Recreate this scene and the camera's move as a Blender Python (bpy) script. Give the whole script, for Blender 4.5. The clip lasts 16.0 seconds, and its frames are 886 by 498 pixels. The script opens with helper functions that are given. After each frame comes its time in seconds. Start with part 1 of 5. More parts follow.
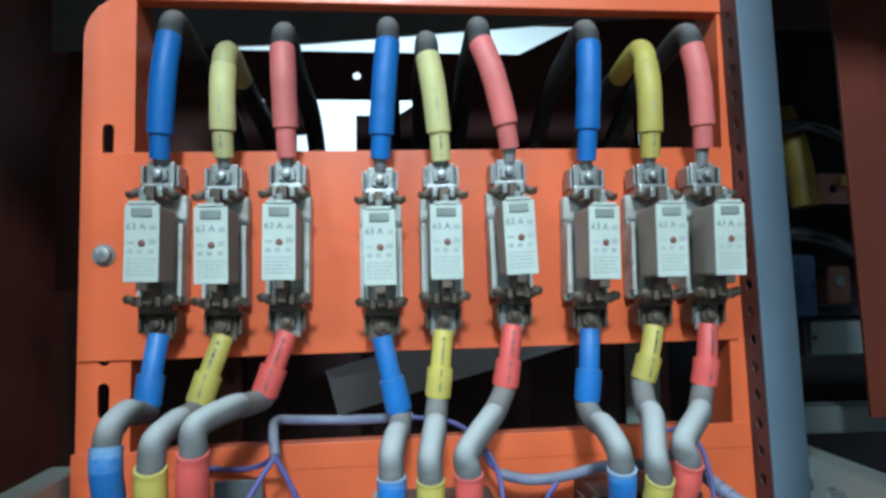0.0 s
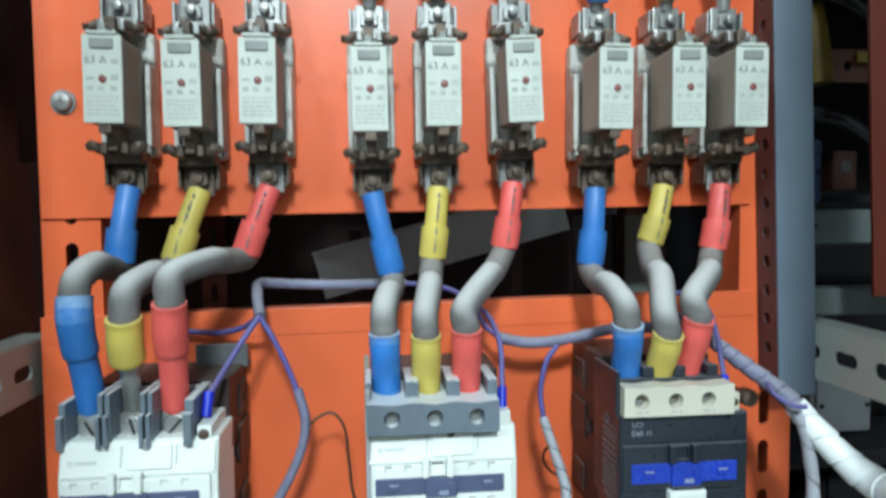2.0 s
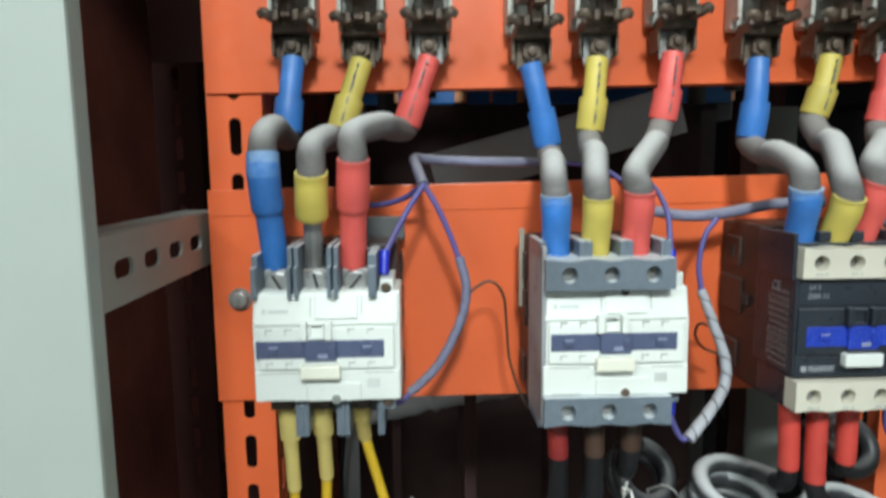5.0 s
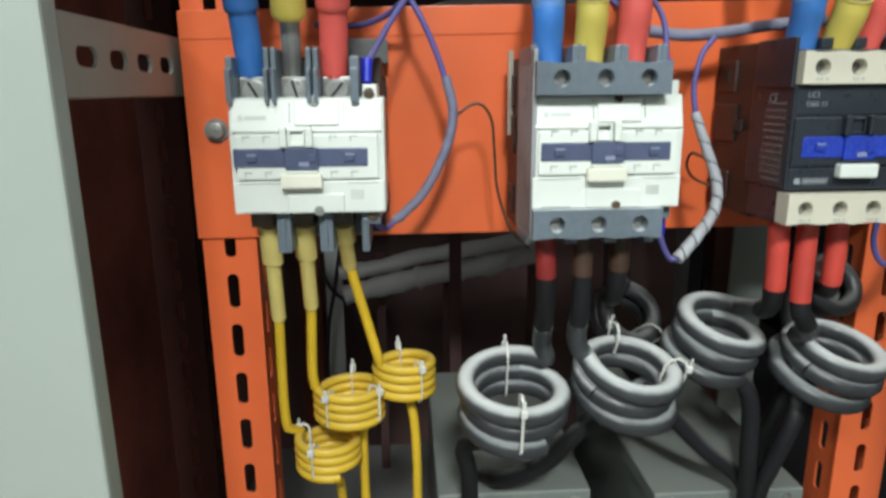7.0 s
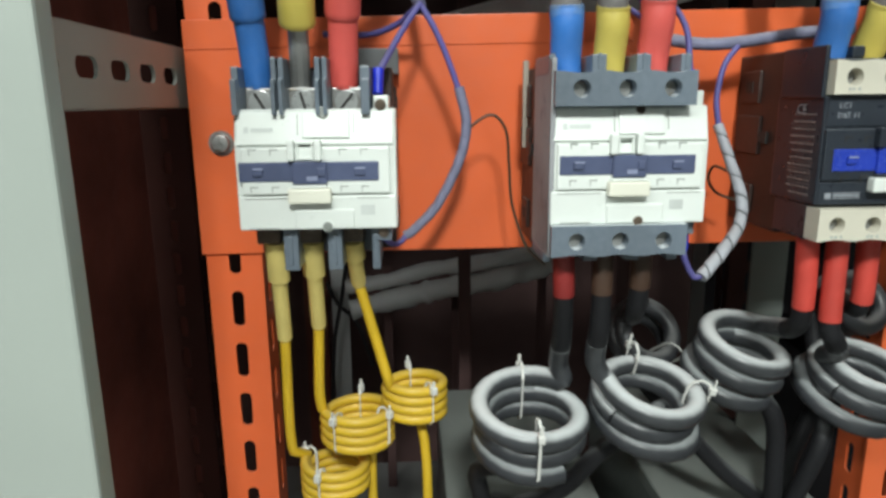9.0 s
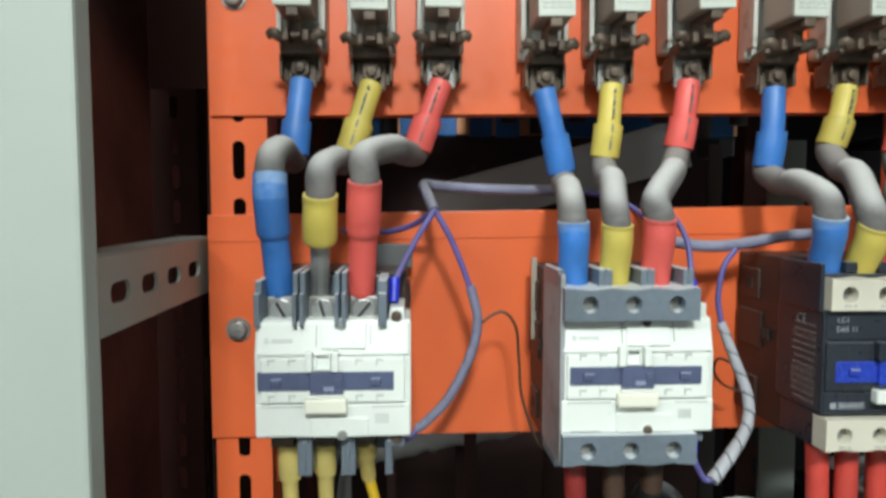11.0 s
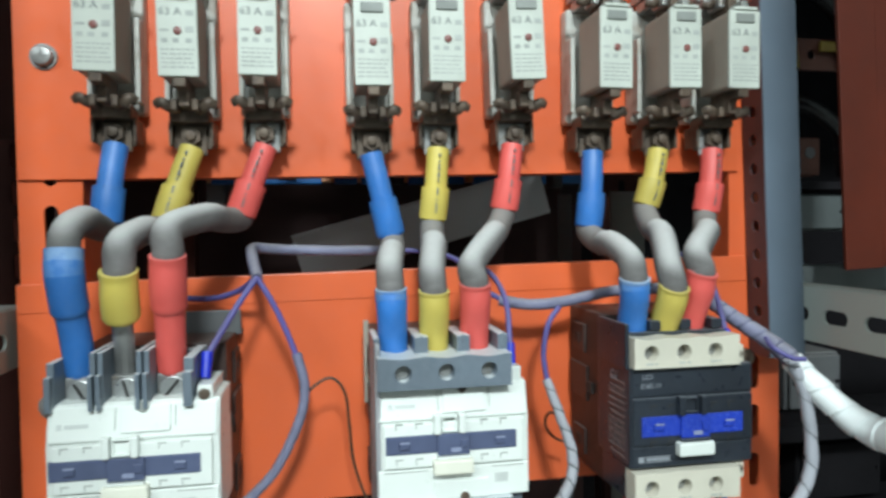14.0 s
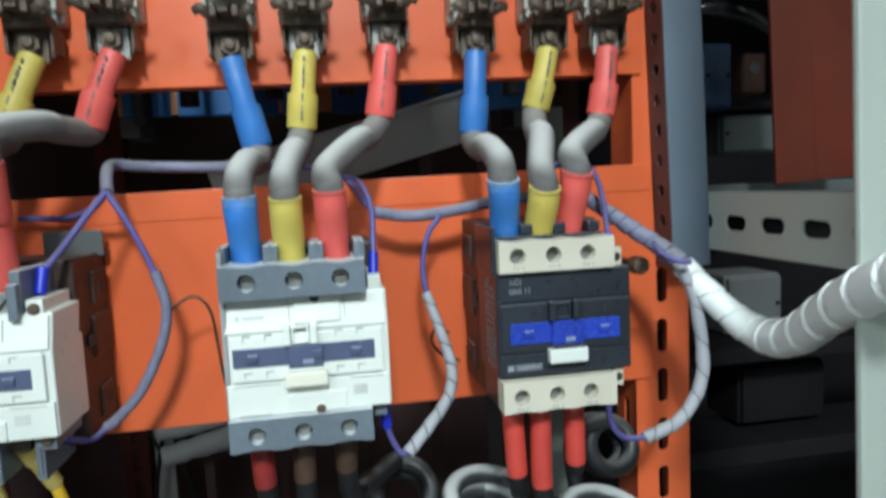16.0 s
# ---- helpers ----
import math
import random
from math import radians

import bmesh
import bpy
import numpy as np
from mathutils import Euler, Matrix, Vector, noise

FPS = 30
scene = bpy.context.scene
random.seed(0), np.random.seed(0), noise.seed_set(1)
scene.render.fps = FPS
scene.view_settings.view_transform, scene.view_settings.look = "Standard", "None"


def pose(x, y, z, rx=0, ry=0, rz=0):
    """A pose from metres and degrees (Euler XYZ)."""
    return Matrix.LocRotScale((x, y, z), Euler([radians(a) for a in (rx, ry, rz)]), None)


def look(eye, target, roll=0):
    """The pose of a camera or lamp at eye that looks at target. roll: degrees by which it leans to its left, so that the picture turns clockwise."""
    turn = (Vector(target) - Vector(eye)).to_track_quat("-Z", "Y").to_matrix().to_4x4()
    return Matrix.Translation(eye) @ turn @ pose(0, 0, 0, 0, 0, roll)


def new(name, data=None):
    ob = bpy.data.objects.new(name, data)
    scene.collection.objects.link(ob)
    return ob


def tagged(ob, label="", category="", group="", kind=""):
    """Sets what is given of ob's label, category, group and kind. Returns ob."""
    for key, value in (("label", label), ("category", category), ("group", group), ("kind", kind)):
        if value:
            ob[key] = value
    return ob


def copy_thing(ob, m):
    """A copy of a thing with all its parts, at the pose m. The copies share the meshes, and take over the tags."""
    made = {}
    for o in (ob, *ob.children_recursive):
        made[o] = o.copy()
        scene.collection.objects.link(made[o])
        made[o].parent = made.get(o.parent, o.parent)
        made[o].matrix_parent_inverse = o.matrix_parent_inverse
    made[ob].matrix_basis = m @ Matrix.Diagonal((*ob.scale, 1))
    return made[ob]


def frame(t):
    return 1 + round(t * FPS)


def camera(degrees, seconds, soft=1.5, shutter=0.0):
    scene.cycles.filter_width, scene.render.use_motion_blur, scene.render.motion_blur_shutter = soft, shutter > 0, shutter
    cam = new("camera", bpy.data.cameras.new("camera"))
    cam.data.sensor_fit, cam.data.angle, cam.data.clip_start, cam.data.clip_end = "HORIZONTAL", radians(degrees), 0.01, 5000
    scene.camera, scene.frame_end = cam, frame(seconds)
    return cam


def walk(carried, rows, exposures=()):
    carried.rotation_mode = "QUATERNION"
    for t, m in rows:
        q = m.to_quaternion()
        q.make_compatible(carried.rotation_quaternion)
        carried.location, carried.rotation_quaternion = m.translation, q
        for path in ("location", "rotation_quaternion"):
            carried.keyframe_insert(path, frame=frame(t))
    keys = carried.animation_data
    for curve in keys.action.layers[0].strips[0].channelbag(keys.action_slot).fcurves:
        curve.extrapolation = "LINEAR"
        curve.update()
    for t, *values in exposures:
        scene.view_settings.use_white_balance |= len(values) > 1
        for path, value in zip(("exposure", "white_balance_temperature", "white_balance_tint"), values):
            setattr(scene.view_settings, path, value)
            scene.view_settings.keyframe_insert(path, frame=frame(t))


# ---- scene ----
cam = camera(68.15, 16.0, soft=2.9, shutter=0.8)
PATH = [
    (0, (0.0022, -0.4977, 1.3946), (0.1700, 1.4912, 1.5209), -0.80),
    (0.5, (-0.0019, -0.4901, 1.3860), (0.1715, 1.5010, 1.4613), -0.56),
    (1, (-0.0015, -0.4802, 1.3728), (0.1833, 1.5111, 1.3944), -0.64),
    (1.5, (-0.0038, -0.4724, 1.3634), (0.1995, 1.5167, 1.3199), -0.61),
    (2, (-0.0017, -0.4619, 1.3484), (0.2061, 1.5243, 1.2393), -0.50),
    (2.5, (-0.0034, -0.4569, 1.3391), (0.2162, 1.5261, 1.1998), -0.43),
    (3, (-0.0139, -0.4584, 1.3383), (0.1772, 1.5259, 1.1761), -0.52),
    (3.5, (-0.0347, -0.4621, 1.3364), (0.0685, 1.5268, 1.1532), -0.35),
    (3.7, (-0.0425, -0.4630, 1.3341), (0.0387, 1.5267, 1.1485), -0.29),
    (5.8, (-0.0829, -0.4639, 1.2666), (-0.0177, 1.5030, 0.9103), -0.60),
    (6, (-0.0822, -0.4621, 1.2595), (0.0057, 1.4984, 0.8736), -0.38),
    (6.5, (-0.0807, -0.4638, 1.2449), (0.0221, 1.4857, 0.8100), -0.31),
    (7, (-0.0789, -0.4619, 1.2287), (0.0337, 1.4786, 0.7578), -0.47),
    (7.5, (-0.0782, -0.4572, 1.2209), (0.0257, 1.4787, 0.7293), -0.44),
    (8, (-0.0810, -0.4541, 1.2234), (0.0262, 1.4853, 0.7470), -0.62),
    (8.5, (-0.0822, -0.4503, 1.2257), (0.0207, 1.4955, 0.7752), -0.72),
    (9, (-0.0832, -0.4451, 1.2285), (0.0172, 1.5037, 0.7903), -0.54),
    (9.5, (-0.0833, -0.4460, 1.2366), (0.0080, 1.5177, 0.8684), -0.62),
    (10, (-0.0867, -0.4481, 1.2546), (0.0177, 1.5314, 0.9887), -0.20),
    (10.2, (-0.0886, -0.4488, 1.2623), (0.0113, 1.5350, 1.0287), 0.05),
    (12.3, (-0.0908, -0.4442, 1.3086), (0.0367, 1.5504, 1.2347), 0.31),
    (12.5, (-0.0866, -0.4441, 1.3091), (0.0604, 1.5491, 1.2344), 0.14),
    (13, (-0.0710, -0.4448, 1.3118), (0.1378, 1.5429, 1.2399), 0.14),
    (13.5, (-0.0494, -0.4453, 1.3105), (0.2644, 1.5292, 1.2545), -0.54),
    (14, (-0.0331, -0.4520, 1.3120), (0.3196, 1.5158, 1.2525), -0.81),
    (14.5, (-0.0105, -0.4536, 1.3082), (0.3679, 1.5090, 1.2381), -1.27),
    (15, (0.0144, -0.4609, 1.3054), (0.4033, 1.4998, 1.2375), -1.60),
    (15.5, (0.0353, -0.4570, 1.2944), (0.4277, 1.5012, 1.1868), -2.13),
    (16, (0.0493, -0.4463, 1.2796), (0.3910, 1.5148, 1.0869), -2.56),
]
EXPOSURES = [(0.0, -0.17, 5150, -2), (1.5, -0.08, 5600, 2), (3.5, 0.0, 5850, 3), (6.0, -0.07, 6400, 8), (10.0, -0.07, 6500, 8), (12.5, -0.02, 6200, 6), (14.5, -0.05, 6000, 5), (16.0, -0.12, 5950, 5)]
walk(cam, [(t, look(eye, target, roll)) for t, eye, target, roll in PATH], EXPOSURES)

# ---------- light: dim hall, ceiling battens in front of and behind the cabinet, added side fills ---
world = bpy.data.worlds.new("hall_world")
world.use_nodes = True
world.node_tree.nodes["Background"].inputs[0].default_value = (0.75, 0.85, 1.0, 1)
world.node_tree.nodes["Background"].inputs[1].default_value = 0.14
scene.world = world


def area_lamp(name, eye, target, sx, sy, watts, colour):
    data = bpy.data.lights.new(name, "AREA")
    data.shape, data.size, data.size_y, data.energy, data.color = "RECTANGLE", sx, sy, watts, colour
    ob = new(name, data)
    ob.matrix_world = look(eye, target)
    return ob


area_lamp("batten_light_front", (-0.05, -2.0, 2.62), (0.02, 0.0, 1.25), 0.30, 0.22, 51, (0.95, 1.0, 0.97))
# two added fill lamps, left and right, brighten the inward rail faces
area_lamp("fill_light_side", (-1.35, -1.7, 2.55), (0.2, 0.0, 1.25), 1.0, 0.16, 24, (0.95, 1.0, 0.98))
area_lamp("fill_light_right", (1.25, -1.7, 2.55), (0.0, 0.0, 1.25), 1.0, 0.16, 6, (0.95, 1.0, 0.98))
area_lamp("batten_light_rear", (0.1, 2.2, 2.62), (0.1, 3.0, 1.6), 1.2, 0.16, 27, (0.93, 0.98, 1.0))


# ---------- materials ----------
def material(name, colour, rough=0.5, metal=0.0, vary=0.25, scale=60.0, bump=0.15, dust=0.0, spots=None, spot_amount=0.0, coat=0.0, jitter=0.0, dust_colour=(0.42, 0.40, 0.37), dust_from=0.2, dust_side=0.3, spec=0.5):
    m = bpy.data.materials.new(name)
    m.use_nodes = True
    nt = m.node_tree
    n, l = nt.nodes, nt.links
    bsdf = n["Principled BSDF"]
    bsdf.inputs["Metallic"].default_value = metal
    bsdf.inputs["Specular IOR Level"].default_value = spec
    bsdf.inputs["Coat Weight"].default_value = coat
    tc = n.new("ShaderNodeTexCoord")
    fine = n.new("ShaderNodeTexNoise")
    fine.inputs["Scale"].default_value, fine.inputs["Detail"].default_value = scale * 6, 6
    big = n.new("ShaderNodeTexNoise")
    big.inputs["Scale"].default_value, big.inputs["Detail"].default_value = scale * 0.6, 4
    geo = n.new("ShaderNodeNewGeometry")
    for t in (fine, big):
        l.new(geo.outputs["Position"], t.inputs["Vector"])
    ramp = n.new("ShaderNodeMapRange")
    ramp.inputs["From Min"].default_value, ramp.inputs["From Max"].default_value = 0.3, 0.7
    ramp.inputs["To Min"].default_value, ramp.inputs["To Max"].default_value = 1 - vary, 1 + vary * 0.5
    l.new(big.outputs["Fac"], ramp.inputs["Value"])
    tint = n.new("ShaderNodeMix")
    tint.data_type, tint.blend_type = "RGBA", "MULTIPLY"
    tint.inputs["Factor"].default_value = 1
    tint.inputs["A"].default_value = (*colour, 1)
    l.new(ramp.outputs["Result"], tint.inputs["B"])
    out = tint.outputs["Result"]
    if jitter:
        info = n.new("ShaderNodeObjectInfo")
        jr = n.new("ShaderNodeMapRange")
        jr.inputs["To Min"].default_value, jr.inputs["To Max"].default_value = 1 - jitter, 1 + jitter
        l.new(info.outputs["Random"], jr.inputs["Value"])
        jm = n.new("ShaderNodeMix")
        jm.data_type, jm.blend_type = "RGBA", "MULTIPLY"
        jm.inputs["Factor"].default_value = 1
        l.new(out, jm.inputs["A"])
        l.new(jr.outputs["Result"], jm.inputs["B"])
        out = jm.outputs["Result"]
    if spots:
        sr = n.new("ShaderNodeMapRange")
        sr.inputs["From Min"].default_value, sr.inputs["From Max"].default_value = 0.62 - spot_amount * 0.3, 0.75 - spot_amount * 0.25
        sn = n.new("ShaderNodeTexNoise")
        sn.inputs["Scale"].default_value, sn.inputs["Detail"].default_value = scale * 2.2, 8
        l.new(geo.outputs["Position"], sn.inputs["Vector"])
        l.new(sn.outputs["Fac"], sr.inputs["Value"])
        sm = n.new("ShaderNodeMix")
        sm.data_type = "RGBA"
        l.new(sr.outputs["Result"], sm.inputs["Factor"])
        l.new(out, sm.inputs["A"])
        sm.inputs["B"].default_value = (*spots, 1)
        out = sm.outputs["Result"]
    if dust:
        # settled dust on faces that look upwards
        sep = n.new("ShaderNodeSeparateXYZ")
        l.new(geo.outputs["Normal"], sep.inputs[0])
        dr = n.new("ShaderNodeMapRange")
        dr.interpolation_type = "SMOOTHSTEP"
        dr.inputs["From Min"].default_value, dr.inputs["From Max"].default_value = dust_from, 1.0
        dr.inputs["To Min"].default_value, dr.inputs["To Max"].default_value = 0.17 * dust_side * dust, dust
        l.new(sep.outputs["Z"], dr.inputs["Value"])
        dn = n.new("ShaderNodeMath")
        dn.operation = "MULTIPLY_ADD"
        l.new(fine.outputs["Fac"], dn.inputs[0])
        dn.inputs[1].default_value = dust_side * dust
        l.new(dr.outputs["Result"], dn.inputs[2])
        dm = n.new("ShaderNodeMix")
        dm.data_type = "RGBA"
        l.new(dn.outputs[0], dm.inputs["Factor"])
        l.new(out, dm.inputs["A"])
        dm.inputs["B"].default_value = (*dust_colour, 1)
        out = dm.outputs["Result"]
    l.new(out, bsdf.inputs["Base Color"])
    rr = n.new("ShaderNodeMapRange")
    rr.inputs["To Min"].default_value, rr.inputs["To Max"].default_value = max(rough - 0.12, 0.05), min(rough + 0.15, 1)
    l.new(fine.outputs["Fac"], rr.inputs["Value"])
    l.new(rr.outputs["Result"], bsdf.inputs["Roughness"])
    if bump:
        b = n.new("ShaderNodeBump")
        b.inputs["Strength"].default_value, b.inputs["Distance"].default_value = bump, 0.0006
        l.new(fine.outputs["Fac"], b.inputs["Height"])
        l.new(b.outputs["Normal"], bsdf.inputs["Normal"])
    return m


M_ORANGE = material("orange_paint", (0.79, 0.141, 0.040), 0.34, vary=0.12, scale=16, bump=0.06, dust=0.12)
M_BROWN = material("brown_primer", (0.060, 0.020, 0.016), 0.6, vary=0.45, scale=9, bump=0.1, dust=0.03, spec=0.15)
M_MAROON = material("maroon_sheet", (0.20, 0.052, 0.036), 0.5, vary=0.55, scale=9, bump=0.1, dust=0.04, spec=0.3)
# interior shade, lifted a little for haze, is put into this colour
M_SHADESHEET = material("shade_toned_sheet", (0.080, 0.047, 0.045), 0.75, vary=0.5, scale=6, bump=0.1, spec=0.12)
# near-black: the next cabinet's shade is put into this colour
M_SHADEBLACK = material("shade_black_sheet", (0.014, 0.013, 0.015), 0.7, vary=0.5, scale=7, bump=0.1, spec=0.1)
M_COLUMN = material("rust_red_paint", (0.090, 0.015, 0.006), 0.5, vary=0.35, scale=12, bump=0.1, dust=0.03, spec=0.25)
# next cabinet's parts, dimmed in colour for the shade they stand in
M_DIMBLUE = material("shade_dimmed_blue_plastic", (0.010, 0.040, 0.11), 0.5, vary=0.3, scale=20, bump=0.05)
M_DIMYELLOW = material("shade_dimmed_yellow_sleeve", (0.20, 0.14, 0.012), 0.55, vary=0.4, scale=30, bump=0.15)
M_DIMRUST = material("shade_dimmed_rust_bar", (0.085, 0.028, 0.016), 0.6, vary=0.4, scale=30, bump=0.15)
M_DIMGRAY = material("shade_dimmed_gray_plastic", (0.10, 0.115, 0.115), 0.6, vary=0.3, scale=15, bump=0.08)
M_SHINYBLACK = material("shiny_black_cable", (0.012, 0.012, 0.014), 0.2, vary=0.3, scale=40, bump=0.05, spec=0.6)
M_STRIP = material("purple_brown_steel", (0.10, 0.055, 0.055), 0.5, metal=0.2, vary=0.3, scale=30, bump=0.1)
M_BARGRAY = material("blue_gray_paint", (0.118, 0.156, 0.205), 0.5, vary=0.16, scale=14, bump=0.08, dust=0.1)
M_FRAME = material("pale_gray_paint", (0.37, 0.41, 0.375), 0.45, vary=0.1, scale=8, bump=0.1, dust=0.12)
M_WHITE = material("white_plastic", (0.75, 0.785, 0.745), 0.30, vary=0.08, scale=30, bump=0.04, dust=0.06)
M_TABCREAM = material("warm_white_plastic", (0.76, 0.75, 0.64), 0.42, vary=0.08, scale=40, bump=0.04)
M_CREAM = material("cream_plastic", (0.59, 0.56, 0.465), 0.42, vary=0.12, scale=40, bump=0.05, dust=0.08)
M_SLATE = material("slate_plastic", (0.098, 0.128, 0.165), 0.38, vary=0.25, scale=40, bump=0.08, dust=0.90, dust_colour=(0.60, 0.64, 0.66), dust_from=0.55, dust_side=0.14)
M_BLACK = material("black_blue_plastic", (0.020, 0.025, 0.034), 0.30, vary=0.3, scale=40, bump=0.06, dust=0.30, dust_colour=(0.30, 0.32, 0.34), dust_from=0.5, dust_side=0.05, spec=0.45)
M_BAKELITE = material("brown_bakelite", (0.040, 0.019, 0.015), 0.5, vary=0.35, scale=30, bump=0.12, dust=0.14, spec=0.35)
M_WINDOW = material("indigo_plastic", (0.080, 0.098, 0.180), 0.18, vary=0.25, scale=60, bump=0.03, dust=0.12)
# paler indigo for highlights painted on the window parts
M_WINGLINT = material("window_glint", (0.27, 0.30, 0.43), 0.14, vary=0.2, scale=60, bump=0.03)
M_BLUEWIN = material("bright_blue_plastic", (0.02, 0.05, 0.42), 0.25, vary=0.2, scale=60, bump=0.03, dust=0.05)
# near-black for the shade inside openings that are not cut
M_HOLESHADE = material("recess_shade", (0.03, 0.028, 0.026), 0.7, vary=0.3, scale=80)
M_ZINC = material("zinc_steel", (0.34, 0.34, 0.33), 0.36, metal=0.55, vary=0.35, scale=70, bump=0.25, spots=(0.20, 0.165, 0.125), spot_amount=0.12)
M_STEEL = material("bright_steel", (0.55, 0.56, 0.56), 0.3, metal=0.75, vary=0.3, scale=80, bump=0.2)
M_RUST = material("tarnished_brass", (0.125, 0.092, 0.066), 0.5, metal=0.25, vary=0.5, scale=90, bump=0.35, spots=(0.06, 0.04, 0.03), spot_amount=0.3)
M_STEATITE = material("taupe_steatite", (0.33, 0.285, 0.235), 0.62, vary=0.12, scale=50, bump=0.08, dust=0.1)
M_LABEL = material("printed_label", (0.53, 0.56, 0.50), 0.45, vary=0.12, scale=60, bump=0.02)
M_INKGAP = material("gray_ink_and_gap_shade", (0.17, 0.18, 0.18), 0.6, vary=0.2, scale=80, bump=0)
M_INKNOTCH = material("faded_ink_and_notch_shade", (0.40, 0.42, 0.395), 0.6, vary=0.2, scale=80, bump=0)
M_LUG = material("gray_grip_plastic", (0.24, 0.255, 0.235), 0.5, vary=0.25, scale=80, bump=0.05)
# gray baffle coloured near white to stand in for light missing there
M_LITBAFFLE = material("light_lifted_sheet", (0.74, 0.75, 0.76), 0.6, vary=0.3, scale=8, bump=0.08, dust=0.2)
M_TAUPECABLE = material("lightly_dusted_cable", (0.135, 0.120, 0.112), 0.8, vary=0.40, scale=45, bump=0.5, dust=0.40, dust_colour=(0.42, 0.405, 0.385), dust_from=0.10, dust_side=0.2)
M_FAINT = material("worn_pale_print", (0.58, 0.61, 0.585), 0.5, vary=0.15, scale=80, bump=0)
M_LIGHTINK = material("light_ink", (0.30, 0.32, 0.35), 0.6, vary=0.2, scale=80, bump=0)
M_DIMINK = material("dim_ink", (0.17, 0.135, 0.13), 0.6, vary=0.3, scale=80, bump=0)
M_REDDOT = material("red_indicator", (0.20, 0.07, 0.06), 0.4, vary=0.2, scale=80, bump=0)
M_BASEWHITE = material("white_ceramic_base", (0.58, 0.57, 0.52), 0.5, vary=0.3, scale=30, bump=0.1, dust=0.12, spots=(0.34, 0.30, 0.25), spot_amount=0.35)
M_BLUE = material("blue_sleeve", (0.020, 0.150, 0.50), 0.45, vary=0.22, scale=55, bump=0.2, dust=0.60, jitter=0.12, dust_colour=(0.38, 0.48, 0.58), dust_from=0.05, dust_side=0.14)
M_BLUEDUST = material("dusted_blue_sleeve", (0.17, 0.31, 0.56), 0.6, vary=0.35, scale=70, bump=0.3, dust=0.5, dust_colour=(0.50, 0.56, 0.62), spots=(0.05, 0.19, 0.52), spot_amount=0.45)
M_BLUEHAZE = material("hazed_blue_sleeve", (0.07, 0.21, 0.53), 0.55, vary=0.3, scale=70, bump=0.25, dust=0.4, dust_colour=(0.44, 0.52, 0.6), spots=(0.022, 0.155, 0.50), spot_amount=0.5)
M_YELLOW = material("yellow_sleeve", (0.56, 0.45, 0.085), 0.5, vary=0.15, scale=45, bump=0.12, dust=0.12, jitter=0.12)
M_RED = material("red_sleeve", (0.72, 0.10, 0.085), 0.48, vary=0.15, scale=45, bump=0.12, dust=0.12, jitter=0.1)
M_DEEPRED = material("deep_red_sleeve", (0.54, 0.060, 0.045), 0.42, vary=0.18, scale=45, bump=0.1, jitter=0.12)
# darker copy of the deep red, shade under the contactor painted in
M_SHADERED = material("shaded_red_sleeve", (0.24, 0.022, 0.02), 0.5, vary=0.2, scale=45, bump=0.08)
M_DUSTYRED = material("dusty_red_sleeve", (0.66, 0.15, 0.135), 0.5, vary=0.15, scale=45, bump=0.15, dust=0.22, jitter=0.1)
M_DUSTYYEL = material("dusty_yellow_sleeve", (0.56, 0.50, 0.20), 0.55, vary=0.18, scale=45, bump=0.15, dust=0.22, jitter=0.14)
M_DUSTYBLUE = material("dusty_blue_sleeve", (0.012, 0.125, 0.44), 0.5, vary=0.15, scale=45, bump=0.15, dust=0.16, jitter=0.1, dust_colour=(0.35, 0.42, 0.5))
M_CABLE = material("dusty_black_cable", (0.100, 0.090, 0.088), 0.8, vary=0.40, scale=45, bump=0.5, dust=0.78, dust_colour=(0.60, 0.60, 0.585), dust_from=0.15, dust_side=0.16)
M_CREST = material("dust_crested_cable", (0.030, 0.028, 0.028), 0.7, vary=0.3, scale=40, bump=0.35, dust=0.50, dust_colour=(0.40, 0.385, 0.36), dust_from=0.10, dust_side=0.10)
M_RUN = material("black_lead", (0.011, 0.011, 0.013), 0.55, vary=0.3, scale=40, bump=0.15, dust=0.40, dust_colour=(0.42, 0.44, 0.44), dust_from=0.40, dust_side=0.03, spec=0.22)
M_BLKCABLE = material("black_cable", (0.018, 0.018, 0.020), 0.5, vary=0.3, scale=40, bump=0.15, dust=0.10, dust_side=0.1, spec=0.25)
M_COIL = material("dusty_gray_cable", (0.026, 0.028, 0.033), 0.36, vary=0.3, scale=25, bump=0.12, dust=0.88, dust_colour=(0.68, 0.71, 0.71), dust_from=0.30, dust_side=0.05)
# lower turns: less dust, and the shade between turns put into the colour
M_COILLOW = material("dusty_gray_cable_low_shade", (0.026, 0.028, 0.033), 0.38, vary=0.3, scale=25, bump=0.12, dust=0.62, dust_colour=(0.50, 0.53, 0.53), dust_from=0.45, dust_side=0.05)
# rear coils: the contactor's shadow is painted as a darker dust colour
M_COILSHADE = material("dusty_gray_cable_shaded", (0.026, 0.027, 0.031), 0.4, vary=0.35, scale=25, bump=0.12, dust=0.40, dust_colour=(0.36, 0.36, 0.35), dust_from=0.40, dust_side=0.05)
# paler slate: dust film plus side light put into the colour
M_CHEEK = material("dusty_lit_slate", (0.27, 0.275, 0.29), 0.6, vary=0.35, scale=30, bump=0.12, dust=0.3, spots=(0.15, 0.15, 0.16), spot_amount=0.2)
M_YCABLE = material("yellow_cable", (0.72, 0.46, 0.015), 0.42, vary=0.15, scale=40, bump=0.1, dust=0.2, dust_colour=(0.6, 0.52, 0.3))
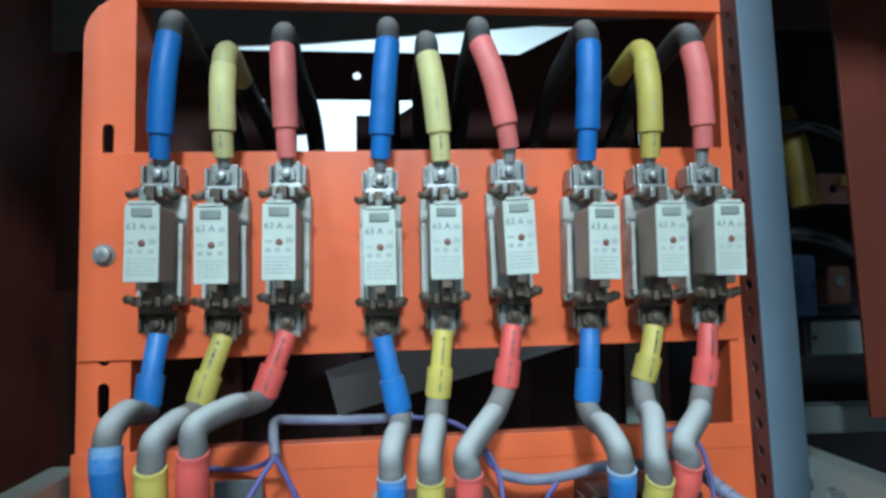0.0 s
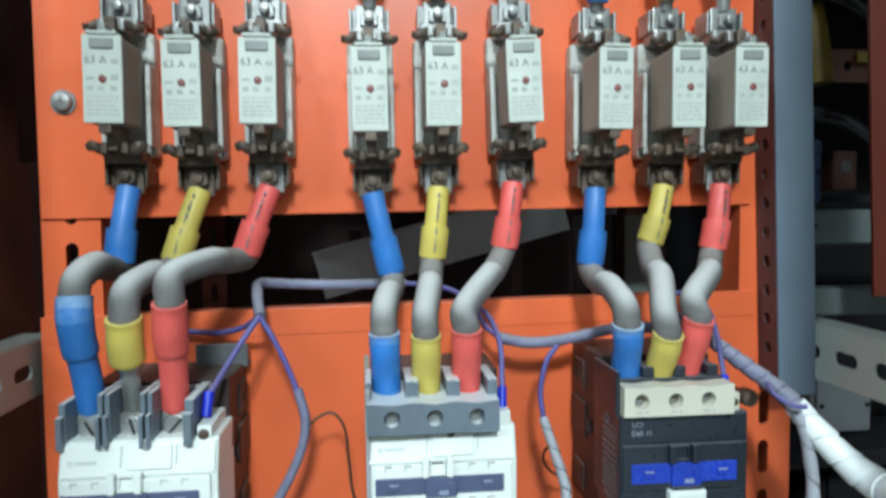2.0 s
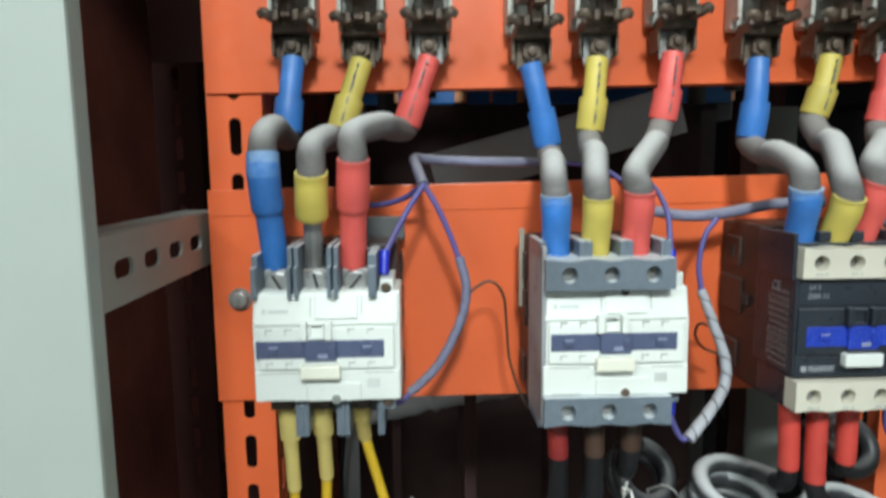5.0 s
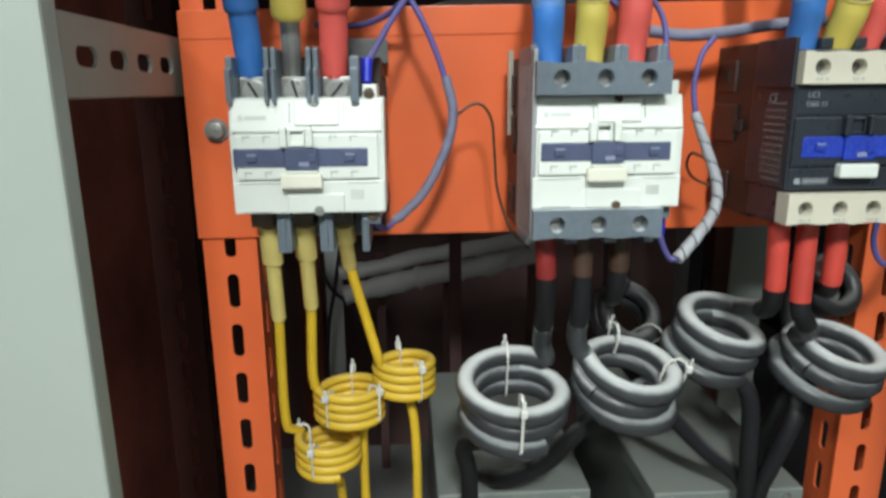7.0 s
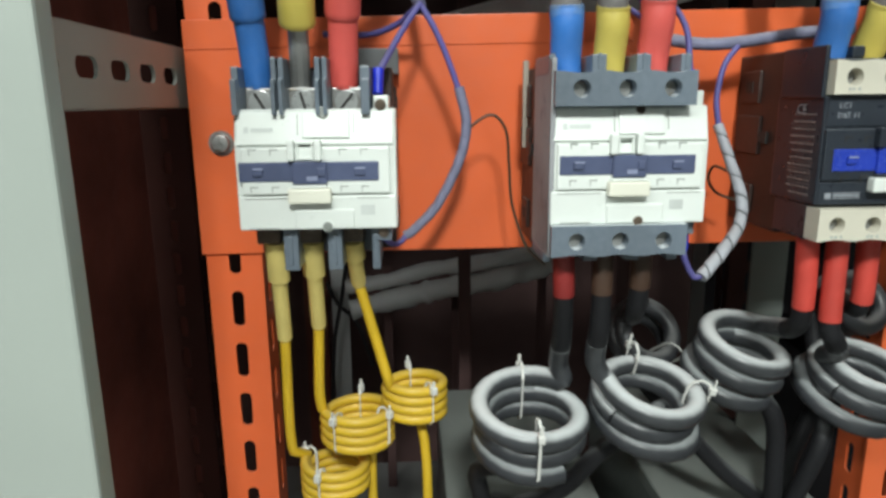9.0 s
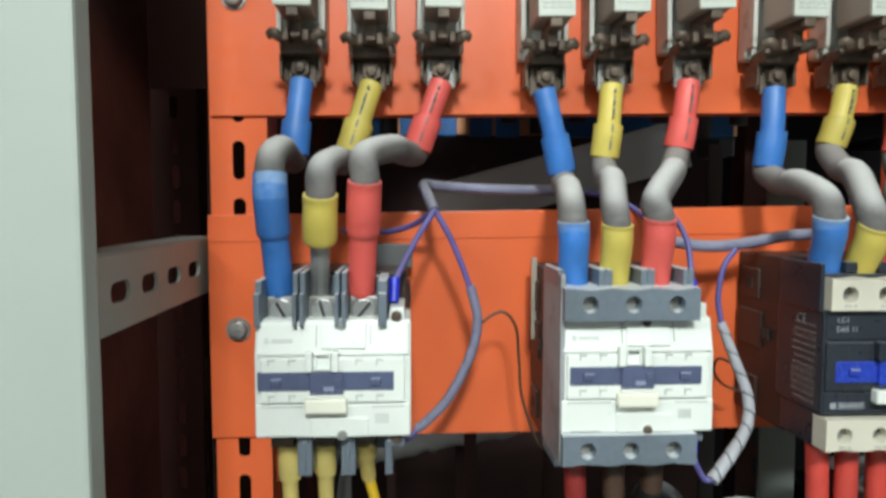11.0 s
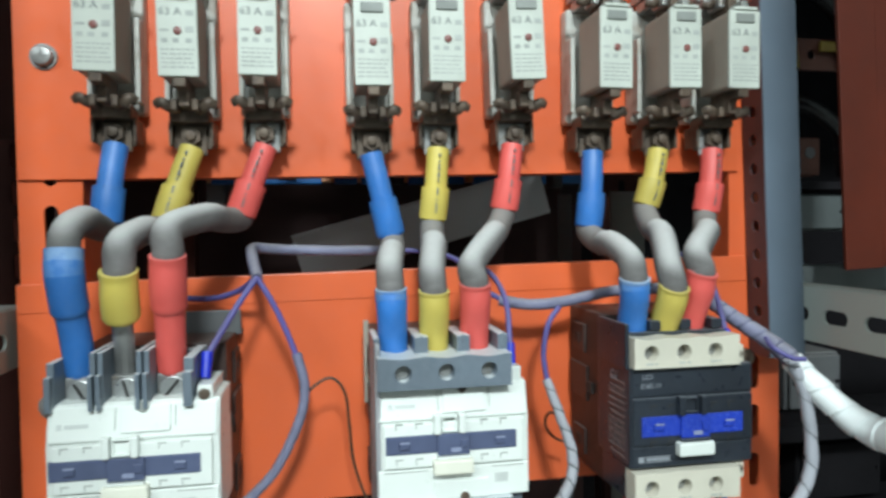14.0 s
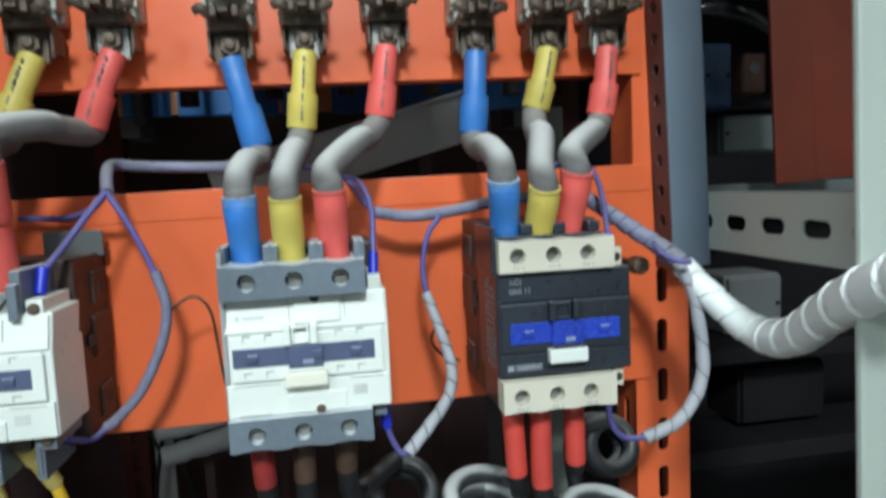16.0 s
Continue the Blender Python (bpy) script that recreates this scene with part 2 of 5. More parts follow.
M_PALEYEL = material("pale_yellow_sleeve", (0.90, 0.73, 0.24), 0.5, vary=0.14, scale=40, bump=0.1, dust=0.1)
M_PURPLE = material("purple_wire", (0.085, 0.075, 0.30), 0.5, vary=0.2, scale=60, bump=0.1, dust=0.22)
M_FERRULE = material("blue_ferrule", (0.012, 0.03, 0.55), 0.4, vary=0.15, scale=60, bump=0.05)
M_SPIRAL = material("dusty_spiral_wrap", (0.40, 0.41, 0.46), 0.6, vary=0.2, scale=40, bump=0.25, dust=0.3)
M_WRAPWHITE = material("white_spiral_wrap", (0.83, 0.87, 0.87), 0.5, vary=0.12, scale=30, bump=0.15, dust=0.15)
M_VIOLETWRAP = material("violet_gray_wrap", (0.175, 0.180, 0.29), 0.6, vary=0.35, scale=60, bump=0.25, dust=0.38)
M_THIN = material("thin_dark_wire", (0.06, 0.035, 0.02), 0.5, vary=0.2, scale=60)
M_TIE = material("nylon_tie", (0.72, 0.72, 0.68), 0.4, vary=0.08, scale=60, bump=0.03)
M_BOX = material("gray_green_enamel", (0.18, 0.205, 0.19), 0.45, vary=0.12, scale=14, bump=0.06, dust=0.15)
M_COPPER = material("copper_bar", (0.72, 0.36, 0.2), 0.3, metal=0.9, vary=0.25, scale=30, bump=0.1)
M_BUSBLUE = material("blue_bar_sleeve", (0.02, 0.14, 0.42), 0.45, vary=0.2, scale=20, bump=0.05)
# mostly unseen hall surfaces, made paler to bounce fill into the cabinet
M_WALL = material("hall_wall_paint", (0.80, 0.83, 0.81), 0.8, vary=0.12, scale=3, bump=0.1)
M_FLOOR = material("hall_floor_concrete", (0.36, 0.35, 0.335), 0.7, vary=0.25, scale=4, bump=0.2)
M_DARKSTEEL = material("dark_gray_steel", (0.09, 0.095, 0.10), 0.5, vary=0.3, scale=10, bump=0.1, dust=0.2)
M_GRAYSHEET = material("gray_sheet", (0.40, 0.41, 0.41), 0.6, vary=0.4, scale=8, bump=0.08, dust=0.2)


# ---------- mesh helpers ----------
def part(name, bm, mat, parent, label="", smooth=False):
    me = bpy.data.meshes.new(name)
    bmesh.ops.recalc_face_normals(bm, faces=bm.faces)
    bm.to_mesh(me)
    bm.free()
    me.materials.append(mat)
    if smooth:
        me.polygons.foreach_set("use_smooth", [True] * len(me.polygons))
        me.set_sharp_from_angle(angle=radians(40))
    ob = new(name, me)
    if parent:
        ob.parent = parent
    if label:
        ob["label"] = label
    return ob


def thing(name, at, label, category, group="", kind=""):
    ob = new(name)
    ob.empty_display_size = 0.02
    ob.location = at
    return tagged(ob, label, category, group, kind)


def box(bm, x0, x1, y0, y1, z0, z1, bev=0.0, seg=2):
    b = bmesh.new()
    bmesh.ops.create_cube(b, size=1, matrix=Matrix.Translation(((x0 + x1) / 2, (y0 + y1) / 2, (z0 + z1) / 2)) @ Matrix.Diagonal((x1 - x0, y1 - y0, z1 - z0, 1)))
    if bev:
        bmesh.ops.bevel(b, geom=b.edges[:], offset=bev, segments=seg, affect="EDGES", profile=0.6)
    return join(bm, b)


def join(bm, b, m=None):
    if m is not None:
        bmesh.ops.transform(b, matrix=m, verts=b.verts)
    me = bpy.data.meshes.new("tmp")
    b.to_mesh(me)
    b.free()
    bm.from_mesh(me)
    bpy.data.meshes.remove(me)
    return bm


def cyl(bm, p0, p1, r, n=18, r2=None, bev=0.0):
    p0, p1 = Vector(p0), Vector(p1)
    d = p1 - p0
    b = bmesh.new()
    bmesh.ops.create_cone(b, cap_ends=True, segments=n, radius1=r, radius2=r if r2 is None else r2, depth=d.length)
    if bev:
        rim = [e for e in b.edges if abs(e.verts[0].co.z - e.verts[1].co.z) < 1e-7]
        bmesh.ops.bevel(b, geom=rim, offset=bev, segments=2, affect="EDGES", profile=0.5)
    return join(bm, b, Matrix.Translation((p0 + p1) / 2) @ d.to_track_quat("Z", "Y").to_matrix().to_4x4())


def spline(pts, res=8):
    """A smooth line through the points."""
    p = [Vector(q) for q in pts]
    if len(p) < 3:
        return p
    p = [2 * p[0] - p[1]] + p + [2 * p[-1] - p[-2]]
    out = []
    for i in range(1, len(p) - 2):
        for k in range(res):
            s = k / res
            a, b, c, d = p[i - 1], p[i], p[i + 1], p[i + 2]
            out.append(0.5 * (2 * b + (c - a) * s + (2 * a - 5 * b + 4 * c - d) * s * s + (3 * b - a - 3 * c + d) * s ** 3))
    out.append(p[-2])
    return out


def sweep(bm, line, radius, n=14, flat=1.0, wob=0.0):
    """A tube along a line; radius is a number or a function of the part of the way gone."""
    rings = []
    up = Vector((0.13, 0.97, 0.2))
    total = len(line) - 1
    for i, q in enumerate(line):
        d = (line[min(i + 1, total)] - line[max(i - 1, 0)]).normalized()
        up = (up - d * up.dot(d)).normalized()
        side = d.cross(up)
        r = radius(i / total) if callable(radius) else radius
        if wob:
            r *= 1 + wob * noise.noise(q * 90)
        rings.append([bm.verts.new(q + up * (r * math.cos(a) * flat) + side * (r * math.sin(a))) for a in (2 * math.pi * k / n for k in range(n))])
    for a, b in zip(rings, rings[1:]):
        for k in range(n):
            bm.faces.new((a[k], a[(k + 1) % n], b[(k + 1) % n], b[k]))
    bm.faces.new(rings[0])
    bm.faces.new(rings[-1])
    return bm


def tube(name, pts, r, mat, parent, label="", n=14, res=8, wob=0.0, flat=1.0):
    return part(name, sweep(bmesh.new(), spline(pts, res), r, n, flat, wob), mat, parent, label, True)


def cut_line(line, a, b):
    k = len(line) - 1
    return line[round(a * k): round(b * k) + 1]


def slot_sheet(bm, origin, u, v, width, cells, thick, sw, sh, seg=16, off=0.0):
    """A flat strip along v with one slot in each cell (v0, v1, centre); u is across, thickness goes along u x v."""
    origin, u, v = Vector(origin), Vector(u).normalized(), Vector(v).normalized()
    nrm = u.cross(v)
    for v0, v1, c in cells:
        rad = min(sw, sh) / 2
        inner, outer = [], []
        hw, hh = width / 2, (v1 - v0) / 2
        mid = (v0 + v1) / 2
        q = seg // 4
        for k in range(seg):
            side, f = divmod(k, q)
            f /= q
            x, y = [(hw, -hh + 2 * hh * f), (hw - 2 * hw * f, hh), (-hw, hh - 2 * hh * f), (-hw + 2 * hw * f, -hh)][side]
            outer.append((x, mid + y))
            a = -math.pi / 4 + 2 * math.pi * k / seg
            ix, iy = rad * math.cos(a), rad * math.sin(a)
            ix += math.copysign(sw / 2 - rad, ix)
            iy += math.copysign(sh / 2 - rad, iy)
            inner.append((ix + off, c + iy))
        loops = []
        for w in (0, thick):
            loops.append(([bm.verts.new(origin + u * x + v * y - nrm * w) for x, y in outer], [bm.verts.new(origin + u * x + v * y - nrm * w) for x, y in inner]))
        (of, inf), (ob, ib) = loops
        for k in range(seg):
            j = (k + 1) % seg
            bm.faces.new((of[k], of[j], inf[j], inf[k]))
            bm.faces.new((ob[j], ob[k], ib[k], ib[j]))
            bm.faces.new((inf[k], inf[j], ib[j], ib[k]))
            side = k // q
            if side in (0, 2) or (side == 1 and v1 == cells[-1][1]) or (side == 3 and v0 == cells[0][0]):
                bm.faces.new((of[j], of[k], ob[k], ob[j]))
    bmesh.ops.remove_doubles(bm, verts=bm.verts, dist=0.00002)
    return bm


def cells_of(z0, z1, first, pitch):
    """Cells of one slot each that fill z0 to z1, with slot centres at first + k * pitch."""
    k0 = math.ceil((z0 + pitch / 2 - first) / pitch)
    k1 = math.floor((z1 - pitch / 2 - first) / pitch)
    cs = [first + k * pitch for k in range(k0, k1 + 1)]
    return [(z0 if i == 0 else c - pitch / 2, z1 if i == len(cs) - 1 else c + pitch / 2, c) for i, c in enumerate(cs)]


def text_mesh(words, size):
    cu = bpy.data.curves.new("words", "FONT")
    cu.body, cu.size, cu.extrude, cu.align_x, cu.align_y = words, size, 0.00006, "CENTER", "CENTER"
    cu.resolution_u = 2
    ob = new("words", cu)
    bpy.context.view_layer.update()
    me = bpy.data.meshes.new_from_object(ob)
    bpy.data.objects.remove(ob)
    return me


def text_part(name, words, size, mat, parent, at):
    """Lettering that faces the front (-y)."""
    me = text_mesh(words, size)
    me.transform(Matrix.Translation(at) @ Matrix.Rotation(radians(90), 4, "X"))
    me.materials.clear()
    me.materials.append(mat)
    ob = new(name, me)
    ob.parent = parent
    return ob


# ---------- hall ----------
def hall():
    def wall(name, dims, mat, label):
        return tagged(part(name, box(bmesh.new(), *dims), mat, None), label, "wall" if "wall" in name else name, kind="structure")
    wall("floor", (-3.2, 3.4, -3.2, 3.2, -0.1, 0.0), M_FLOOR, "worn gray concrete floor of the hall")
    wall("ceiling", (-3.2, 3.4, -3.2, 3.2, 2.9, 3.0), M_WALL, "plain pale painted ceiling of the hall")
    wall("wall_north", (-3.2, 3.4, 3.1, 3.2, 0.0, 2.9), M_WALL, "plain pale painted wall behind the cabinet")
    wall("wall_south", (-3.2, 3.4, -3.2, -3.1, 0.0, 2.9), M_WALL, "plain pale painted wall facing the cabinet")
    wall("wall_west", (-3.3, -3.2, -3.1, 3.1, 0.0, 2.9), M_WALL, "plain pale painted side wall")
    wall("wall_east", (3.4, 3.5, -3.1, 3.1, 0.0, 2.9), M_WALL, "plain pale painted side wall")


hall()

# ---------- cabinet frame ----------
Z_FIRST, PITCH = 1.0878, 0.0383


def slotted_post(name, x0, x1, y, depth, z0, z1, mat, label, inner, first=Z_FIRST, lip=True, plain=None):
    """A folded upright: a slotted front face and side flanges that go back."""
    p = thing(name, ((x0 + x1) / 2, y, z0), label, "upright")
    w = (x1 - x0) / 2
    flange_top = 1.125
    b = bmesh.new()
    slot_sheet(b, (0, 0, 0), (1, 0, 0), (0, 0, 1), 2 * w, cells_of(0, z1 - z0, first - z0, PITCH), 0.002, 0.0085, 0.026)
    if plain:
        # the head is cut round on its outer side
        r, top = 0.034, plain - z0
        arc = [(-w + r - r * math.cos(a), top - r + r * math.sin(a)) for a in (math.pi / 2 * k / 8 for k in range(9))]
        ring = [(-w, z1 - z0), *arc, (w, top), (w, z1 - z0)]
        front = [b.verts.new((x, 0.0, z)) for x, z in ring]
        back = [b.verts.new((x, 0.002, z)) for x, z in ring]
        b.faces.new(front)
        b.faces.new(back[::-1])
        for k in range(len(ring)):
            j = (k + 1) % len(ring)
            b.faces.new((front[j], front[k], back[k], back[j]))
    part("front_face", b, mat, p)
    for s in (-1, 1):
        if s == inner or lip:
            b = bmesh.new()
            slot_sheet(b, (s * (w - 0.001) + (0.001 if s > 0 else -0.001) * 0, 0.002 + depth / 2, 0), (0, -1, 0) if s < 0 else (0, 1, 0), (0, 0, 1), depth, cells_of(0, flange_top - z0, first - z0 + 0.012, PITCH), 0.002, 0.0085, 0.026)
            box(b, s * (w - 0.001) - 0.001, s * (w - 0.001) + 0.001, 0.002, 0.002 + depth, flange_top - z0, (plain - 0.036 if plain and s < 0 else plain or z1) - z0)
            part("side_flange", b, mat, p)
    return p


slotted_post("slotted_upright", -0.2235, -0.1855, 0.0025, 0.034, 0.70, 1.5325, M_ORANGE, "orange painted steel upright with long slots, beside the contactors", 1, plain=1.621)
slotted_post("slotted_upright", 0.2705, 0.3135, 0.0025, 0.034, 0.70, 1.76, M_ORANGE, "orange painted steel upright with long slots, behind the gray angle", -1, first=1.0835)


def folded_plate(name, x0, x1, z0, z1, label, screws, rise, fold=0.016, lip=0.0):
    p = thing(name, ((x0 + x1) / 2, 0.0, (z0 + z1) / 2), label, "mounting plate")
    w, h = (x1 - x0) / 2, (z1 - z0) / 2

    def skew(b):
        # the plate hangs slightly out of level: its ends rise by half of rise
        for v in b.verts:
            f = (v.co.z + h) / (2 * h)
            v.co.z += v.co.x / w * 0.5 * (rise[0] + (rise[1] - rise[0]) * f)
        return b

    b = bmesh.new()
    box(b, -w, w, 0.0, 0.002, -h, h, 0.0007)
    part("front_sheet", skew(b), M_ORANGE, p)
    if lip:
        b = bmesh.new()
        box(b, -w + 0.0004, w - 0.0004, -0.0007, 0.0012, h - lip, h + 0.0003, 0.0005)
        part("bent_lip", skew(b), M_ORANGE, p)
    for s in (-1, 1):
        b = bmesh.new()
        box(b, -w + 0.042, w - 0.034, 0.0023, fold, s * h - (0.0 if s < 0 else 0.002), s * h + (0.002 if s < 0 else 0.0), 0.0006)
        part("folded_edge", skew(b), M_ORANGE, p)
    for sx, sz in screws:
        b = bmesh.new()
        x, z = sx - (x0 + x1) / 2, sz - (z0 + z1) / 2
        cyl(b, (x, 0.0, z), (x, -0.0012, z), 0.0082, 20)
        cyl(b, (x, -0.0012, z), (x, -0.0052, z), 0.0066, 20, 0.0058, 0.0008)
        box(b, x - 0.0032, x + 0.0032, -0.0056, -0.005, z - 0.0005, z + 0.0005)
        box(b, x - 0.0005, x + 0.0005, -0.0056, -0.005, z - 0.0032, z + 0.0032)
        part("screw", b, M_ZINC, p, "dull zinc cross-head screw", True)
    return p


folded_plate("mounting_plate", -0.2224, 0.2770, 1.3498, 1.5028, "orange painted folded steel plate carrying nine fuse holders", [(-0.2049, 1.4238)], (0.0065, 0.0065))
folded_plate("mounting_plate", -0.2255, 0.2825, 1.1285, 1.2846, "orange painted folded steel plate carrying three contactors", [(-0.2062, 1.2032)], (0.0014, 0.0082), lip=0.0185)

# top cross beam of the frame
b = bmesh.new()
box(b, -0.1853, 0.30, 0.0005, 0.0045, 1.617, 1.66, 0.0012)
beam = thing("cross_beam", (0, 0, 0), "orange painted steel cross beam over the fuse plate", "beam")
part("web", b, M_ORANGE, beam)
b = bmesh.new()
box(b, -0.1853, 0.30, 0.0048, 0.015, 1.617, 1.6195, 0.0005)
part("lower_flange", b, M_ORANGE, beam)


def gray_angle():
    """A leaning angle profile: a blue-gray front leg and a perforated dark leg."""
    p = thing("steel_angle", (0.2875, -0.0235, 1.214), "blue-gray painted steel angle with a row of round holes", "angle profile")
    p.rotation_euler = (0, radians(-2.0), 0)
    b = bmesh.new()
    box(b, 0.0, 0.0285, 0.0, 0.002, 0.0, 0.56, 0.0007)
    part("front_leg", b, M_BARGRAY, p)
    b = bmesh.new()
    slot_sheet(b, (-0.0005, 0.0127, 0.0), (0, -1, 0), (0, 0, 1), 0.023, cells_of(0.0, 0.56, 0.0125, 0.0212), 0.002, 0.0085, 0.0085)
    part("perforated_leg", b, M_STRIP, p, "dark purple-brown leg with round holes")


gray_angle()


def frame_rail(name, x, y0, y1, z0, z1, first, facing, label):
    """A slotted rail that runs from front to back."""
    p = thing(name, (x, y0, (z0 + z1) / 2), label, "rail")
    h = (z1 - z0) / 2
    length = y1 - y0
    b = bmesh.new()
    slot_sheet(b, (0, 0, 0), (0, 0, -facing), (0, 1, 0), 2 * h, cells_of(0, length, first - y0, 0.0365), 0.002, 0.0105, 0.0225)
    part("web", b, M_FRAME, p)
    for s in (-1, 1):
        b = bmesh.new()
        a0, a1 = (-0.022, -0.0023) if facing > 0 else (0.0023, 0.022)
        box(b, a0, a1, 0.0, length, s * h - 0.001, s * h + 0.001, 0.0005)
        part("flange", b, M_FRAME, p)
    return p


frame_rail("side_rail", -0.2305, -0.192, 0.03, 1.2270, 1.2645, -0.1230, 1, "pale gray painted rail with long slots, run front to back")
frame_rail("side_rail", 0.3145, -0.192, 0.03, 1.2268, 1.2657, -0.0900, -1, "pale gray painted rail with long slots, below the gray angle")


def front_upright(x0, x1, side, lean, label):
    p = thing("front_upright", ((x0 + x1) / 2, -0.205, 1.27), label, "upright")
    p.rotation_euler = (0, radians(lean), 0)
    w = (x1 - x0) / 2
    b = bmesh.new()
    box(b, -w, w, 0.0, 0.013 if side < 0 else 0.004, -1.27, 0.9, 0.0018)
    part("face", b, M_FRAME, p)
    b = bmesh.new()
    box(b, -w if side < 0 else w - 0.014, -w + 0.014 if side < 0 else w, 0.0133, 0.05, -1.27, 0.9, 0.001)
    part("return_lip", b, M_FRAME, p)
    return p


front_upright(-0.315, -0.2085, -1, 0.0, "broad pale gray painted upright at the cabinet opening")
front_upright(0.2700, 0.370, 1, -1.6, "pale gray painted upright beside the white cable bundle")


def plate_of(name, pts, y0, y1, mat, label, cat, holes=()):
    """A flat sheet cut to an outline in x and z."""
    b = bmesh.new()
    front = [b.verts.new((x, y0, z)) for x, z in pts]
    f = b.faces.new(front)
    r = bmesh.ops.extrude_face_region(b, geom=[f])
    for v in r["geom"]:
        if isinstance(v, bmesh.types.BMVert):
            v.co.y = y1
    return tagged(part(name, b, mat, None), label, cat)


def piece(name, dims, mat, label, cat, bev=0.001):
    b = bmesh.new()
    box(b, *dims, bev)
    return tagged(part(name, b, mat, None), label, cat)


def back_of_cabinet():
    """The brown rear frame and sheets that show through the gaps."""
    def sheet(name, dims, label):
        # side sheet lit, back sheets shaded: the difference is painted in their colours
        return tagged(part(name, box(bmesh.new(), *dims), M_MAROON if "left" in name and "back" not in name else M_SHADEBLACK if "right" in name else M_SHADESHEET, None), label, "wall", kind="structure")
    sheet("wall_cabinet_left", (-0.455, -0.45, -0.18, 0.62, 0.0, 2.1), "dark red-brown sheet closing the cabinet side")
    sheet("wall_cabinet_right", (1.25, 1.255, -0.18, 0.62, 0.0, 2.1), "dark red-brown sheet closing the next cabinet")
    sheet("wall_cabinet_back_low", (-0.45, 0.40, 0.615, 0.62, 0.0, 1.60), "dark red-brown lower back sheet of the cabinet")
    sheet("wall_cabinet_back_right_low", (0.40, 1.25, 0.615, 0.62, 0.0, 1.60), "lower back sheet of the next cabinet, coloured black for its shade")
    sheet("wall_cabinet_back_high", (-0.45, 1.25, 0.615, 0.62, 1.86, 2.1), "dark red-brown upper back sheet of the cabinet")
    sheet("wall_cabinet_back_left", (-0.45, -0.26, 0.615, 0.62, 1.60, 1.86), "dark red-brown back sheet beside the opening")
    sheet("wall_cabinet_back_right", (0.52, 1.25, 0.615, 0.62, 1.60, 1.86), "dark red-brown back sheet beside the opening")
    # out of view; added to keep the front lamp off the upper interior
    tagged(part("wall_shade_header", box(bmesh.new(), -0.46, 1.26, -0.206, -0.2005, 1.765, 2.1005), M_FRAME, None), "unseen header sheet, added to shade the upper cabinet", "wall", kind="structure")
    tagged(part("roof_cabinet", box(bmesh.new(), -0.46, 1.26, -0.20, 0.63, 2.101, 2.106), M_SHADESHEET, None), "dark red-brown sheet roof of the cabinet", "roof", kind="structure")
    slotted_post("rear_upright", -0.375, -0.325, 0.30, 0.03, 0.0, 2.1, M_BROWN, "dark red-brown slotted upright at the cabinet rear", 1, first=1.05)
    slotted_post("rear_upright", 0.30, 0.35, 0.30, 0.03, 0.0, 2.1, M_BROWN, "dark red-brown slotted upright behind the contactors", -1, first=1.05)
    np_ = thing("neighbour_upright", (0.461, 0.10, 1.27), "red-brown painted upright of the next cabinet, left out where shade hides it", "upright")
    np_.rotation_euler = (0, radians(-2.6), 0)
    # lower part omitted: the cut end stands in for shade below the rail
    part("broad_face", box(bmesh.new(), 0.0, 0.041, 0.0, 0.004, -0.003, 0.831, 0.001), M_COLUMN, np_)
    part("narrow_face", box(bmesh.new(), 0.0415, 0.090, 0.006, 0.012, -0.003, 0.831, 0.001), M_COLUMN, np_)
    cb = thing("rear_crossbar", (0.0, 0.205, 1.6), "dark brown rear crossbar with one round hole", "crossbar")
    b = bmesh.new()
    slot_sheet(b, (0.0, 0.0, 0.0285), (0, 0, -1), (1, 0, 0), 0.053, [(-0.33, 0.30, -0.0298)], 0.002, 0.0085, 0.0085)
    part("web", b, M_BROWN, cb)
    plate_of("rear_sheet", [(-0.031, 1.40), (0.2795, 1.40), (0.2795, 1.603), (0.04, 1.603), (0.014, 1.586), (-0.031, 1.586)], 0.209, 0.212, M_BROWN, "dark brown sheet with a stepped edge behind the fuse plate", "sheet")
    plate_of("rear_sheet", [(0.2865, 1.40), (0.42, 1.40), (0.42, 1.66), (0.2865, 1.66)], 0.209, 0.212, M_BROWN, "dark brown sheet behind the fuse plate", "sheet")
    plate_of("rear_sheet", [(-0.34, 1.40), (-0.120, 1.40), (-0.120, 1.55), (-0.142, 1.603), (-0.34, 1.603)], 0.209, 0.212, M_BROWN, "dark brown sheet behind the fuse plate", "sheet")
    plate_of("rear_gusset", [(0.143, 1.654), (0.42, 1.654), (0.42, 1.75), (0.30, 1.735)], 0.214, 0.217, M_BROWN, "dark brown slanting gusset behind the cross beam", "gusset")
    plate_of("cable_tray", [(-0.34, 1.645), (-0.078, 1.658), (0.03, 1.669), (0.215, 1.6875), (0.30, 1.694), (0.30, 1.85), (-0.34, 1.85)], 0.190, 0.194, M_DARKSTEEL, "dark gray steel tray side running behind the cross beam", "cable tray")
    piece("shelf_sheet", (-0.30, 0.36, -0.06, 0.45, 0.695, 0.70), M_DARKSTEEL, "dark steel shelf under the capacitor boxes", "shelf")
    sb = thing("gray_baffle", (0, 0.25, 1.27), "slanting gray sheet baffle behind the plates", "baffle")
    for nm, x0, x1, z0, z1, y0 in (("sheet", -0.150, 0.130, -0.020, 0.030, 0.0), ("folded_lip", -0.150, 0.130, 0.0302, 0.0325, -0.012)):
        b = bmesh.new()
        box(b, x0, x1, y0, 0.003, z0, z1, 0.001)
        bmesh.ops.rotate(b, verts=b.verts, cent=(0, 0, 0), matrix=Matrix.Rotation(radians(-15), 3, "Y"))
